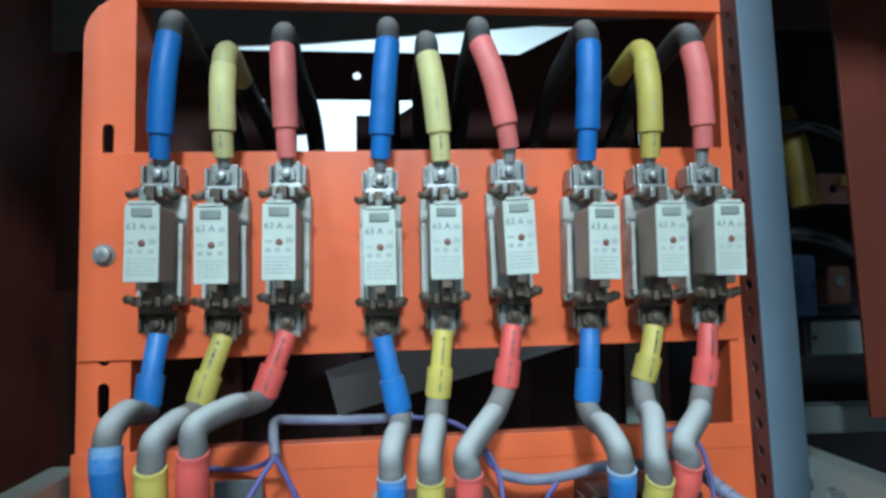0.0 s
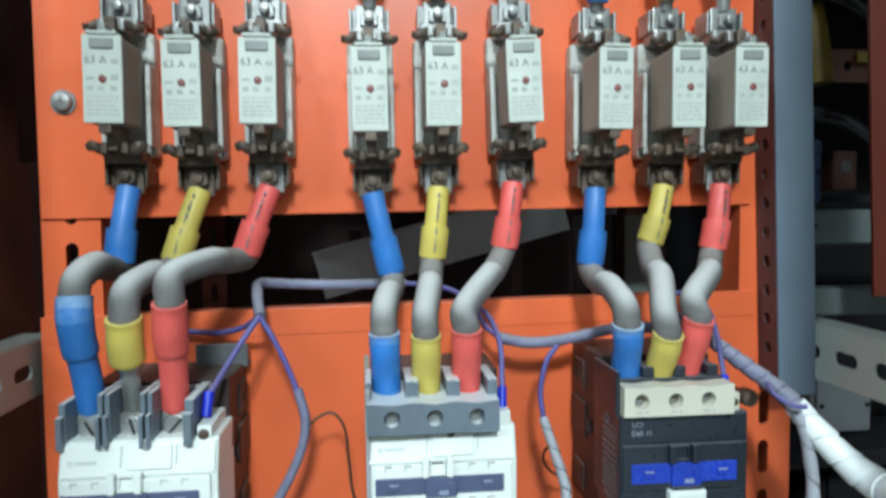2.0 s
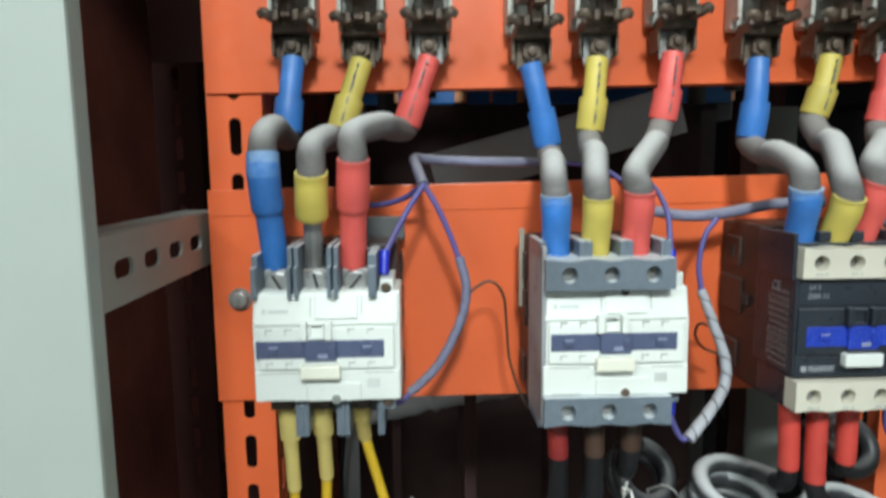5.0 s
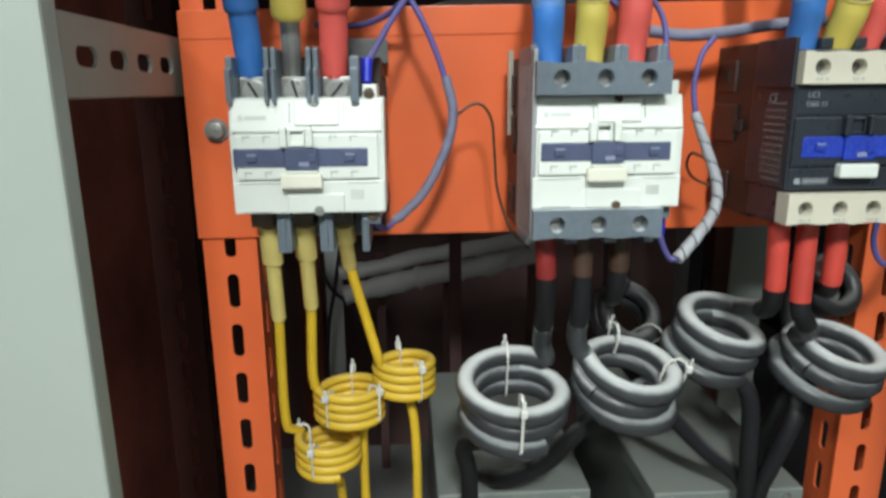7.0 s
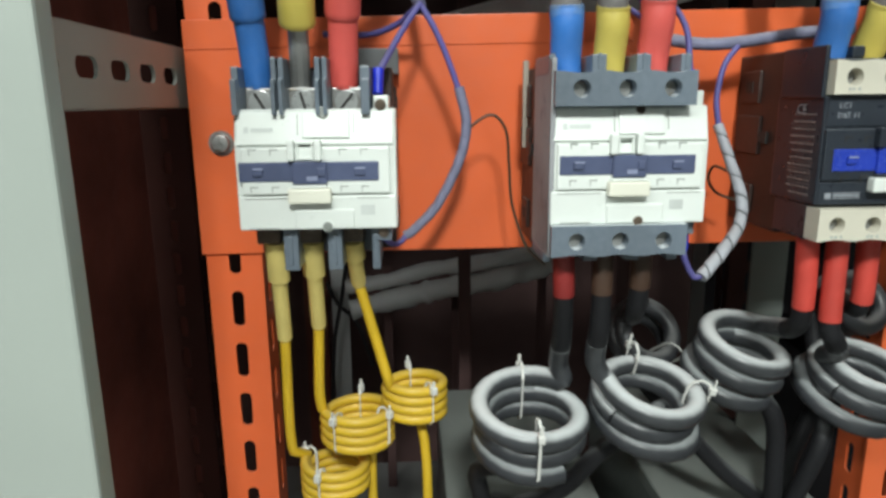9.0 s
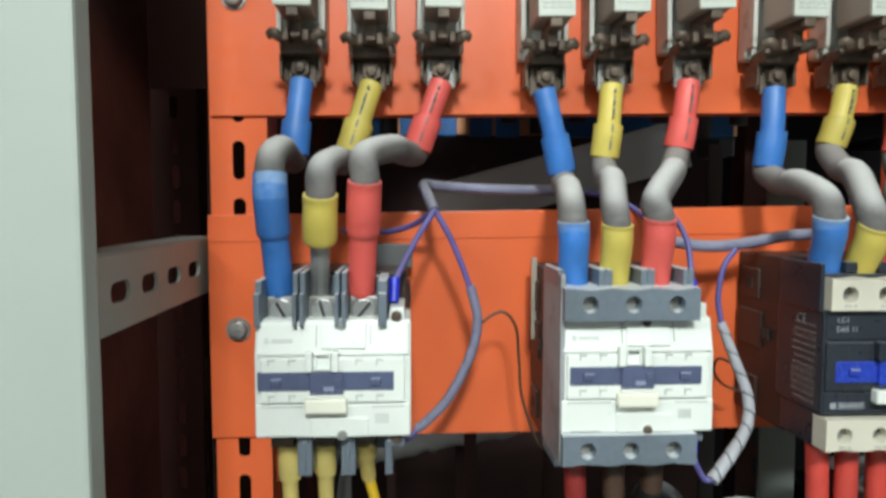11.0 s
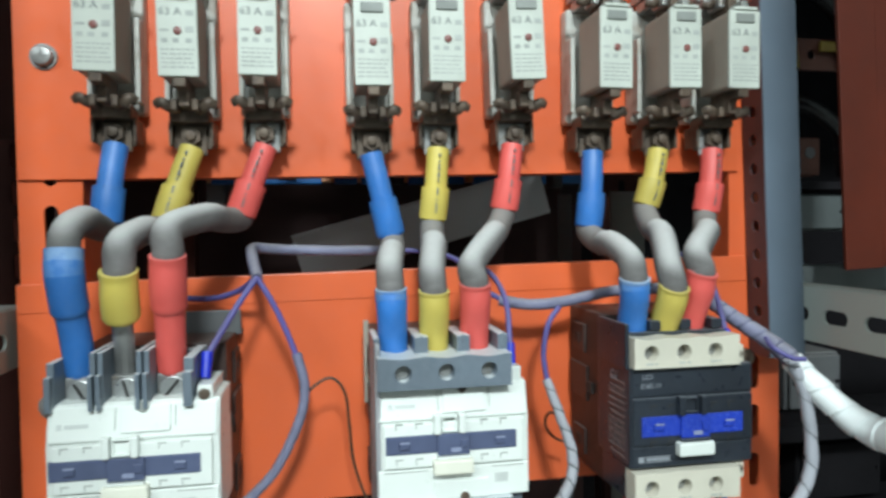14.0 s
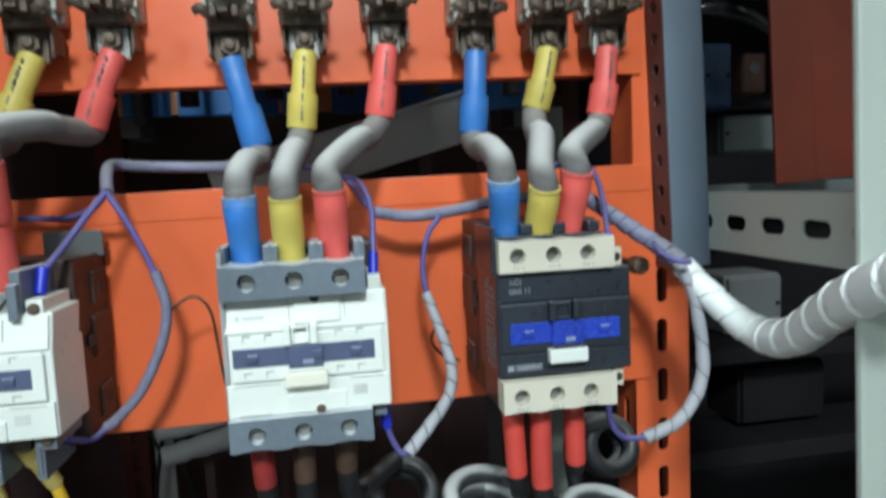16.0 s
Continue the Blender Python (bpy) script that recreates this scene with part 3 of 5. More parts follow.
        bmesh.ops.translate(b, verts=b.verts, vec=(0.085, 0, 0.045))
        part(nm, b, M_LITBAFFLE, sb)
    for x in (-0.03, 0.15):
        part("bracket", box(bmesh.new(), x, x + 0.014, 0.0095, 0.013, -0.57, 0.06, 0.001), M_SHADESHEET, sb)
    plate_of("rear_sheet", [(-0.128, 1.625), (-0.0805, 1.625), (-0.0805, 1.567), (-0.0858, 1.562), (-0.0935, 1.562), (-0.0935, 1.50), (-0.1255, 1.50)], 0.2005, 0.2035, M_BROWN, "dark brown tab of sheet steel behind the fuse plate", "sheet")
    # made-up wobbly tubes; their soft edges imitate a blurred gray smear
    bf = thing("duct_run", (0, 0.36, 0.70), "made-up gray tubes standing in for a soft smear behind the coiled leads", "duct")
    for pts, r in (([(-0.160, 0.0, 0.270), (-0.100, 0.004, 0.283), (-0.040, 0.0, 0.296), (0.020, 0.006, 0.304), (0.060, 0.0, 0.315), (0.110, 0.0, 0.330)], 0.0135), ([(-0.165, 0.004, 0.300), (-0.110, 0.0, 0.308), (-0.060, 0.004, 0.320), (0.0, 0.0, 0.328), (0.110, 0.004, 0.345)], 0.0100)):
        tube("duct", pts, r, M_GRAYSHEET, bf, "", 20, 8, 0.3)
    for x in (-0.120, -0.030, 0.085):
        part("bracket", box(bmesh.new(), x, x + 0.012, 0.024, 0.028, 0.0, 0.32, 0.001), M_SHADESHEET, bf)
    slotted_post("rear_upright", -0.234, -0.202, 0.45, 0.03, 0.0, 1.55, M_COLUMN, "dim rust-red slotted upright at the cabinet rear", 1, first=0.936)
    piece("rear_strip", (-0.196, -0.172, 0.455, 0.458, 0.0, 1.10), M_GRAYSHEET, "pale gray steel strip beside a rust-red upright", "strip")
    piece("rear_strip", (0.228, 0.262, 0.12, 0.123, 0.0, 1.345), M_BOX, "dim gray steel strip behind the black contactor", "strip")
    piece("rear_strip", (0.192, 0.206, 0.16, 0.163, 0.0, 1.345), M_DARKSTEEL, "dark steel strip behind the black contactor", "strip")
    for pts in ([(-0.20, 0.44, 0.985), (-0.185, 0.435, 0.955), (-0.160, 0.44, 0.925), (-0.14, 0.44, 0.86)], [(-0.170, 0.43, 1.02), (-0.180, 0.43, 0.96), (-0.192, 0.435, 0.90), (-0.20, 0.44, 0.80)]):
        w = thing("thin_wire", (0, 0, 0), "black wire crossing a pale strip at the cabinet rear", "wire")
        tube("wire", pts, 0.0028, M_BLKCABLE, w, "", 8)
    bus = thing("busbar", (0, 0.30, 1.365), "copper busbar with blue insulating sleeves behind the plates", "busbar")
    part("copper_bar", box(bmesh.new(), -0.16, 0.29, 0.0, 0.006, 0.002, 0.056, 0.001), M_COPPER, bus)
    for x0, x1 in ((-0.155, -0.107), (-0.100, -0.036), (-0.022, 0.004), (0.008, 0.036), (0.062, 0.128), (0.139, 0.215), (0.222, 0.285)):
        part("sleeve", box(bmesh.new(), x0, x1, -0.0025, 0.0085, 0.0, 0.058, 0.002), M_BUSBLUE, bus, "blue insulating sleeve")
    for x in (-0.152, 0.282):
        part("support", box(bmesh.new(), x - 0.01, x + 0.01, 0.0087, 0.07, -0.02, 0.07, 0.002), M_DARKSTEEL, bus)


back_of_cabinet()


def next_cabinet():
    """What shows in the neighbouring cubicle; its darkness is put into the colours."""
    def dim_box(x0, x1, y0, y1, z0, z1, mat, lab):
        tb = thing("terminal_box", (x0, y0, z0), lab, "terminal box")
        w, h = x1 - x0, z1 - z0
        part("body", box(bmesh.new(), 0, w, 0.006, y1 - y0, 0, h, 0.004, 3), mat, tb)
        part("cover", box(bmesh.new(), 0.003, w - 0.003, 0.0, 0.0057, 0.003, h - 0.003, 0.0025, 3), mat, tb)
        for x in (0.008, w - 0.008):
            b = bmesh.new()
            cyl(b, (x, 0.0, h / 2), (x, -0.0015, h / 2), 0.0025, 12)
            part("cover_screw", b, M_SHADEBLACK, tb)

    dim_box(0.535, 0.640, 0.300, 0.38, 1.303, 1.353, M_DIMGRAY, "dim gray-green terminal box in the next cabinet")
    dim_box(0.490, 0.532, 0.270, 0.34, 1.355, 1.433, M_DIMBLUE, "shade-dimmed blue plastic block in the next cabinet")
    dim_box(0.476, 0.546, 0.200, 0.27, 1.100, 1.166, M_DARKSTEEL, "shade-dimmed gray box low in the next cabinet")
    dim_box(0.500, 0.610, 0.210, 0.28, 0.990, 1.060, M_SHADEBLACK, "box low in the next cabinet, coloured black for its shade")
    piece("shelf_bar", (0.45, 1.2, 0.285, 0.36, 1.356, 1.366), M_SHADEBLACK, "steel strip over a box in the next cabinet, coloured black for its shade", "bar", 0.002)
    piece("shelf_bar", (0.33, 1.2, 0.16, 0.19, 1.240, 1.268), M_DIMGRAY, "shade-darkened steel bar across the next cabinet", "bar", 0.003)
    piece("shelf_bar", (0.33, 1.2, 0.16, 0.26, 1.08, 1.098), M_SHADEBLACK, "shade-darkened steel bar across the next cabinet", "bar", 0.002)
    piece("shelf_bar", (0.33, 1.2, 0.17, 0.26, 0.965, 0.985), M_SHADEBLACK, "shade-darkened steel bar across the next cabinet", "bar", 0.002)
    tab = thing("contact_tab", (0.505, 0.22, 1.487), "shade-dimmed rust-red contact tab with one hole in the next cabinet", "contact")
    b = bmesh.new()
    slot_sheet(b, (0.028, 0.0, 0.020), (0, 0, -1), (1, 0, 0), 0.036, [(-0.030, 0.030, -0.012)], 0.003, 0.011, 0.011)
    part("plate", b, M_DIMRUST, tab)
    part("insulating_strip", box(bmesh.new(), 0.022, 0.062, -0.008, -0.003, 0.022, 0.034, 0.002), M_DIMYELLOW, tab, "shade-dimmed yellow strip")
    block = thing("contact_block", (0.535, 0.258, 1.371), "shade-dimmed rust-red contact block beside a blue one", "contact")
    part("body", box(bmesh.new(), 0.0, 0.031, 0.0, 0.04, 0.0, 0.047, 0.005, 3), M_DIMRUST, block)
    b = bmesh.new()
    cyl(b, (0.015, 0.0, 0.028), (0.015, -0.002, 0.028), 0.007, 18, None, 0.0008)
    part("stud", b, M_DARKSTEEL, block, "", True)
    for pts, m, r, lab in (([(0.470, 0.235, 1.600), (0.474, 0.220, 1.560), (0.478, 0.215, 1.525), (0.481, 0.212, 1.485)], M_DIMYELLOW, 0.015, "shade-dimmed yellow sleeved cable in the next cabinet"),
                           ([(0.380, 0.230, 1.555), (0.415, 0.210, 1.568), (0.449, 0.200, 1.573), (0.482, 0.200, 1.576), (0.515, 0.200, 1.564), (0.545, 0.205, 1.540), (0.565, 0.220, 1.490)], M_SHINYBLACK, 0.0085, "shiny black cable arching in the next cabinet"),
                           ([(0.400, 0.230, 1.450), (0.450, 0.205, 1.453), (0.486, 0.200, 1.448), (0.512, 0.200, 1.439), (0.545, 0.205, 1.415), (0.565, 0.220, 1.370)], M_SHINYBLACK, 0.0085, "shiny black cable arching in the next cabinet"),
                           ([(0.440, 0.250, 1.300), (0.448, 0.235, 1.350), (0.456, 0.230, 1.400), (0.452, 0.240, 1.440)], M_DIMBLUE, 0.012, "shade-dimmed blue sleeved cable in the next cabinet")):
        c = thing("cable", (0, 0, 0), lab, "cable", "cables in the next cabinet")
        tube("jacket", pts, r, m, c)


next_cabinet()


# ---------- fuse bases and fuse links ----------
def bolt_parts(parent, z, y, mat, long):
    b = bmesh.new()
    cyl(b, (0, y, z), (0, y - 0.0013, z), 0.0078, 20)
    part("washer", b, mat, parent, "", True)
    b = bmesh.new()
    cyl(b, (0, y - 0.0013, z), (0, y - 0.0065, z), 0.0066, 6, None, 0.0006)
    part("nut", b, mat, parent)
    b = bmesh.new()
    cyl(b, (0, y - 0.0065, z), (0, y - 0.0065 - long, z), 0.0033, 14, None, 0.0007)
    part("bolt", b, mat, parent, "", True)


def jaw(parent, s, mat):
    """The spring contact at one end of a fuse base, with its two bent ears."""
    b = bmesh.new()
    box(b, -0.0115, 0.0115, -0.030, -0.010, s * 0.041 - 0.0045, s * 0.041 + 0.0045, 0.002)
    for e in (-1, 1):
        box(b, e * 0.006 - 0.002, e * 0.006 + 0.002, -0.043, -0.028, s * 0.037 - 0.0035, s * 0.037 + 0.0035, 0.0012)
    part("contact_jaw", b, mat, parent)
    for e in (-1, 1):
        b = bmesh.new()
        line = spline([(e * 0.006, -0.034, s * 0.0385), (e * 0.0100, -0.0385, s * 0.0372), (e * 0.0140, -0.0395, s * 0.0352), (e * 0.0172, -0.0370, s * 0.0365)], 5)
        sweep(b, line, lambda f: 0.0036 - 0.0010 * f, 8, 0.5, 0.25)
        part("spring_ear", b, M_RUST, parent, "", True)
    b = bmesh.new()
    box(b, -0.0115, 0.0115, -0.0175, -0.0145, min(s * 0.0405, s * 0.0605), max(s * 0.0405, s * 0.0605), 0.0012)
    for e in (-1, 1):
        box(b, e * 0.0122 - 0.0009, e * 0.0122 + 0.0009, -0.024, -0.006, s * 0.0515 - 0.0075, s * 0.0515 + 0.0075, 0.0006)
    part("terminal_plate", b, mat, parent)


def fuse_base():
    p = thing("fuse_holder", (0, 0, 0), "white ceramic fuse holder with zinc upper and tarnished lower terminals", "fuse holder", "fuse holders on the upper plate")
    b = bmesh.new()
    box(b, -0.0155, 0.0155, -0.0125, -0.0002, -0.040, 0.040, 0.0028, 3)
    for e in (-1, 1):
        box(b, e * 0.0138 - 0.0016, e * 0.0138 + 0.0016, -0.0215, -0.010, -0.034, 0.018, 0.0012)
    part("ceramic_body", b, M_BASEWHITE, p)
    jaw(p, 1, M_ZINC)
    jaw(p, -1, M_RUST)
    bolt_parts(p, 0.0517, -0.0205, M_ZINC, 0.006)
    bolt_parts(p, -0.0530, -0.0185, M_RUST, 0.003)
    return p


def fuse_link():
    p = thing("fuse_link", (0, 0, 0), "taupe fuse link with white label, seated in a fuse holder", "fuse", "fuse links")
    b = bmesh.new()
    box(b, -0.0108, 0.0108, -0.0565, -0.0225, -0.0250, 0.0250, 0.0022, 3)
    part("steatite_body", b, M_STEATITE, p)
    b = bmesh.new()
    box(b, -0.0110, 0.0110, -0.0588, -0.0560, -0.0255, 0.0255, 0.0008)
    part("label_plate", b, M_LABEL, p)
    b = bmesh.new()
    box(b, -0.0066, 0.0066, -0.0600, -0.0583, 0.0172, 0.0232, 0.0007)
    box(b, -0.0022, 0.0022, -0.0585, -0.0440, 0.0245, 0.0320, 0.0008)
    part("grip_lug", b, M_LUG, p, "gray gripping lug")
    b = bmesh.new()
    box(b, -0.0085, 0.0085, -0.0600, -0.0540, 0.0255, 0.0275, 0.0006)
    part("top_cap", b, M_LABEL, p)
    b = bmesh.new()
    box(b, -0.0035, 0.0035, -0.0575, -0.0400, -0.0310, -0.0255, 0.0008)
    part("lower_lug", b, M_RUST, p)
    for s in (-1, 1):
        b = bmesh.new()
        box(b, -0.003, 0.003, -0.046, -0.024, s * 0.032 - 0.008, s * 0.032 + 0.008, 0.0008)
        part("blade", b, M_RUST, p)
    b = bmesh.new()
    cyl(b, (0.0004, -0.0586, 0.0), (0.0004, -0.0597, 0.0), 0.0023, 16, None, 0.0003)
    part("indicator", b, M_REDDOT, p, "dull red blown-fuse indicator", True)
    text_part("rating_print", "63 A", 0.0064, M_INKGAP, p, (-0.0034, -0.0589, 0.0106))
    b = bmesh.new()
    rng = random.Random(4)
    for x0, x1, z, h in ((0.0050, 0.0092, 0.0100, 0.0030), (-0.0090, -0.0042, 0.0002, 0.0014), (0.0045, 0.0090, 0.0008, 0.0034)):
        box(b, x0, x1, -0.05898, -0.0587, z - h / 2, z + h / 2)
    for x in (-0.0068, -0.0008, 0.0062):
        box(b, x - 0.0017, x + 0.0017, -0.05898, -0.0587, -0.0068, -0.0042)
    part("print_mark", b, M_INKNOTCH, p)
    b = bmesh.new()
    for z in (-0.0105, -0.0130, -0.0155, -0.0180, -0.0205):
        x = -0.0088
        while x < 0.0075:
            w = rng.uniform(0.0012, 0.0042)
            box(b, x, min(x + w, 0.009), -0.05896, -0.0587, z - 0.0005, z + 0.0005)
            x += w + 0.0008
    part("small_print", b, M_INKNOTCH, p)
    return p


FUSE_X = (-0.1582, -0.1140, -0.0694, -0.0027, 0.0418, 0.0927, 0.1506, 0.1998, 0.2415)
FUSE_Z = (1.4268, 1.4250, 1.4270, 1.4228, 1.4262, 1.4290, 1.4250, 1.4262, 1.4268)
FUSE_ROLL = (0.4, -0.6, 0.3, -0.8, -0.4, -2.6, 0.3, -0.2, 0.2)
first_base, first_link = fuse_base(), fuse_link()
for i, (x, z, roll) in enumerate(zip(FUSE_X, FUSE_Z, FUSE_ROLL)):
    m, ml = pose(x, 0, z, 0, roll * 0.6, 0), pose(x, -0.0002, z + 0.0012, 0, roll, random.uniform(-1.2, 1.2))
    if i == 0:
        first_base.matrix_basis, first_link.matrix_basis = m, ml
    else:
        copy_thing(first_base, m), copy_thing(first_link, ml)


# ---------- contactors ----------
def screw(b, x, y, z, r, slot=35, depth=0.0012):
    """A slotted screw head facing the front."""
    s = bmesh.new()
    cyl(s, (0, 0, 0), (0, -depth, 0), r, 18, None, 0.0003)
    c, q = math.cos(radians(slot)), math.sin(radians(slot))
    for e in (-1, 1):
        box(s, -r * 0.8, r * 0.8, -depth - 0.0004, -depth, e * r * 0.2 - r * 0.07, e * r * 0.2 + r * 0.07)
    join(b, s, Matrix.Translation((x, y, z)) @ Matrix.Rotation(radians(slot), 4, "Y"))


def frame_hole(b, x0, x1, y0, y1, z0, z1, holes, r, scallop=0.0):
    """A bar with round holes in its front face (holes: centres along x, at one height)."""
    hz = (z0 + z1) / 2
    cuts = [x0] + [(a + c) / 2 for a, c in zip(holes, holes[1:])] + [x1]
    seg = 24
    for (a, c), hx in zip(zip(cuts, cuts[1:]), holes):
        outer, inner, deep = [], [], []
        for k in range(seg):
            side, f = divmod(k, seg // 4)
            f /= seg // 4
            x, z = [(c, z0 + (z1 - z0) * f), (c + (a - c) * f, z1), (a, z1 + (z0 - z1) * f), (a + (c - a) * f, z0)][side]
            if scallop and z == (z1 if scallop > 0 else z0):
                z -= scallop * max(0, math.cos((x - hx) / (c - a) * math.pi)) ** 2
            ang = -math.pi / 4 + 2 * math.pi * k / seg
            outer.append(b.verts.new((x, y0, z)))
            inner.append(b.verts.new((hx + r * math.cos(ang), y0, hz + r * math.sin(ang))))
            deep.append(b.verts.new((hx + r * 0.9 * math.cos(ang), y0 + 0.008, hz + r * 0.9 * math.sin(ang))))
        back = [b.verts.new((v.co.x, y1, v.co.z)) for v in outer]
        for k in range(seg):
            j = (k + 1) % seg
            b.faces.new((outer[k], outer[j], inner[j], inner[k]))
            b.faces.new((inner[k], inner[j], deep[j], deep[k]))
            b.faces.new((outer[j], outer[k], back[k], back[j]))
        b.faces.new(deep)
        b.faces.new(back)
    bmesh.ops.remove_doubles(b, verts=b.verts, dist=0.00002)


def rear_block(p, w, h0, h1, depth, mat):
    """The moulded rear half of a contactor with its ribs and vents."""
    part("rear_housing", box(bmesh.new(), -w, w, -depth, -0.0003, h0, h1, 0.0015), mat, p, "dark brown moulded rear housing")
    for s in (-1, 1):
        for z0, z1, y0, y1 in ((h1 - 0.030, h1 - 0.010, -0.030, -0.008), (-0.006, 0.018, -0.034, -0.004), (h0 + 0.008, h0 + 0.026, -0.030, -0.010)):
            part("side_rib", box(bmesh.new(), s * w - 0.0018, s * w + 0.0018, y0, y1, z0, z1, 0.0009), mat, p)
        for z, y in ((h1 - 0.020, -0.019), (0.005, -0.040), (h0 + 0.017, -0.02)):
            # raised dark block; the shade of a vent opening is only its colour
            part("side_vent", box(bmesh.new(), s * (w + 0.0016) - 0.0006, s * (w + 0.0016) + 0.0006, y - 0.004, y + 0.004, z - 0.0035, z + 0.0035), M_HOLESHADE, p)


def front_details(p, y, wx0, wx1, wz0, wz1, white, win):
    """Window strip with its slider, painted notch squares and glints, guides and label tab."""
    b = bmesh.new()
    box(b, wx0, wx1, y - 0.0006, y + 0.003, wz0, wz1, 0.0009)
    part("window_strip", b, win, p)
    mid = (wx0 + wx1) / 2 + 0.0005
    b = bmesh.new()
    box(b, mid - 0.009, mid + 0.009, y - 0.0026, y - 0.0004, wz0 - 0.0012, wz1 + 0.0004, 0.0008)
    box(b, mid + 0.004, mid + 0.008, y - 0.0036, y - 0.002, wz0 + 0.003, wz1 - 0.003, 0.0005)
    part("armature_slider", b, win, p)
    # pale bar stands in for a highlight on the slider
    part("slider_glint", box(bmesh.new(), mid - 0.0015, mid + 0.0040, y - 0.0030, y - 0.0025, wz0 + 0.0006, wz0 + 0.0030), M_WINGLINT, p)
    for x in (wx0 + 0.010, wx1 - 0.010):
        b = bmesh.new()
        box(b, x - 0.0028, x + 0.0028, y - 0.0020, y - 0.0004, (wz0 + wz1) / 2 - 0.0022, (wz0 + wz1) / 2 + 0.0022, 0.0009)
        lug = part("window_lug", b, win, p)
        b = bmesh.new()
        box(b, x - 0.0024, x + 0.0030, y - 0.0024, y - 0.0018, (wz0 + wz1) / 2 + 0.0012, (wz0 + wz1) / 2 + 0.0022, 0.0002)
        # thin pale bar paints the glint along the lug's top
        part("lug_glint", b, M_WINGLINT, lug, "pale bar painted as a glint")
    for x in (mid - 0.0110, mid + 0.0028):
        b = bmesh.new()
        box(b, x, x + 0.0038, y - 0.0045, y + 0.001, wz1 + 0.0006, wz1 + 0.0115, 0.001)
        part("guide_rib", b, white, p)
    b = bmesh.new()
    for x0, x1, z0, z1 in ((mid - 0.0065, mid + 0.0022, wz1 + 0.0090, wz1 + 0.0102), (mid - 0.0065, mid + 0.0022, wz1 + 0.0010, wz1 + 0.0022), (mid - 0.0065, mid - 0.0054, wz1 + 0.0023, wz1 + 0.0089), (mid + 0.0011, mid + 0.0022, wz1 + 0.0023, wz1 + 0.0089)):
        box(b, x0, x1, y - 0.0018, y + 0.001, z0, z1, 0.0003)
    part("guide_frame", b, white, p)
    b = bmesh.new()
    box(b, mid - 0.0115, mid + 0.0108, y - 0.0052, y + 0.001, wz0 - 0.0112, wz0 - 0.0032, 0.0012)
    part("label_tab", b, M_TABCREAM if white is M_WHITE else M_WHITE, p)
    part("tab_clip", box(bmesh.new(), mid - 0.0095, mid + 0.0088, y - 0.0040, y + 0.001, wz0 - 0.0030, wz0 - 0.0016, 0.0005), white, p)
    for z in (wz1 + 0.0048, wz0 - 0.0042):
        for x in (wx0 + 0.0075, wx0 + 0.0185, wx1 - 0.0185, wx1 - 0.0075):
            # dark bars at top and left paint the shade of a moulded notch
            b = bmesh.new()
            box(b, x - 0.0021, x + 0.0021, y - 0.0003, y + 0.001, z + 0.0011, z + 0.0018)
            box(b, x - 0.0019, x - 0.0014, y - 0.0003, y + 0.001, z - 0.0015, z + 0.0011)
            part("notch_shade", b, M_INKNOTCH if white is M_WHITE else M_HOLESHADE, p)


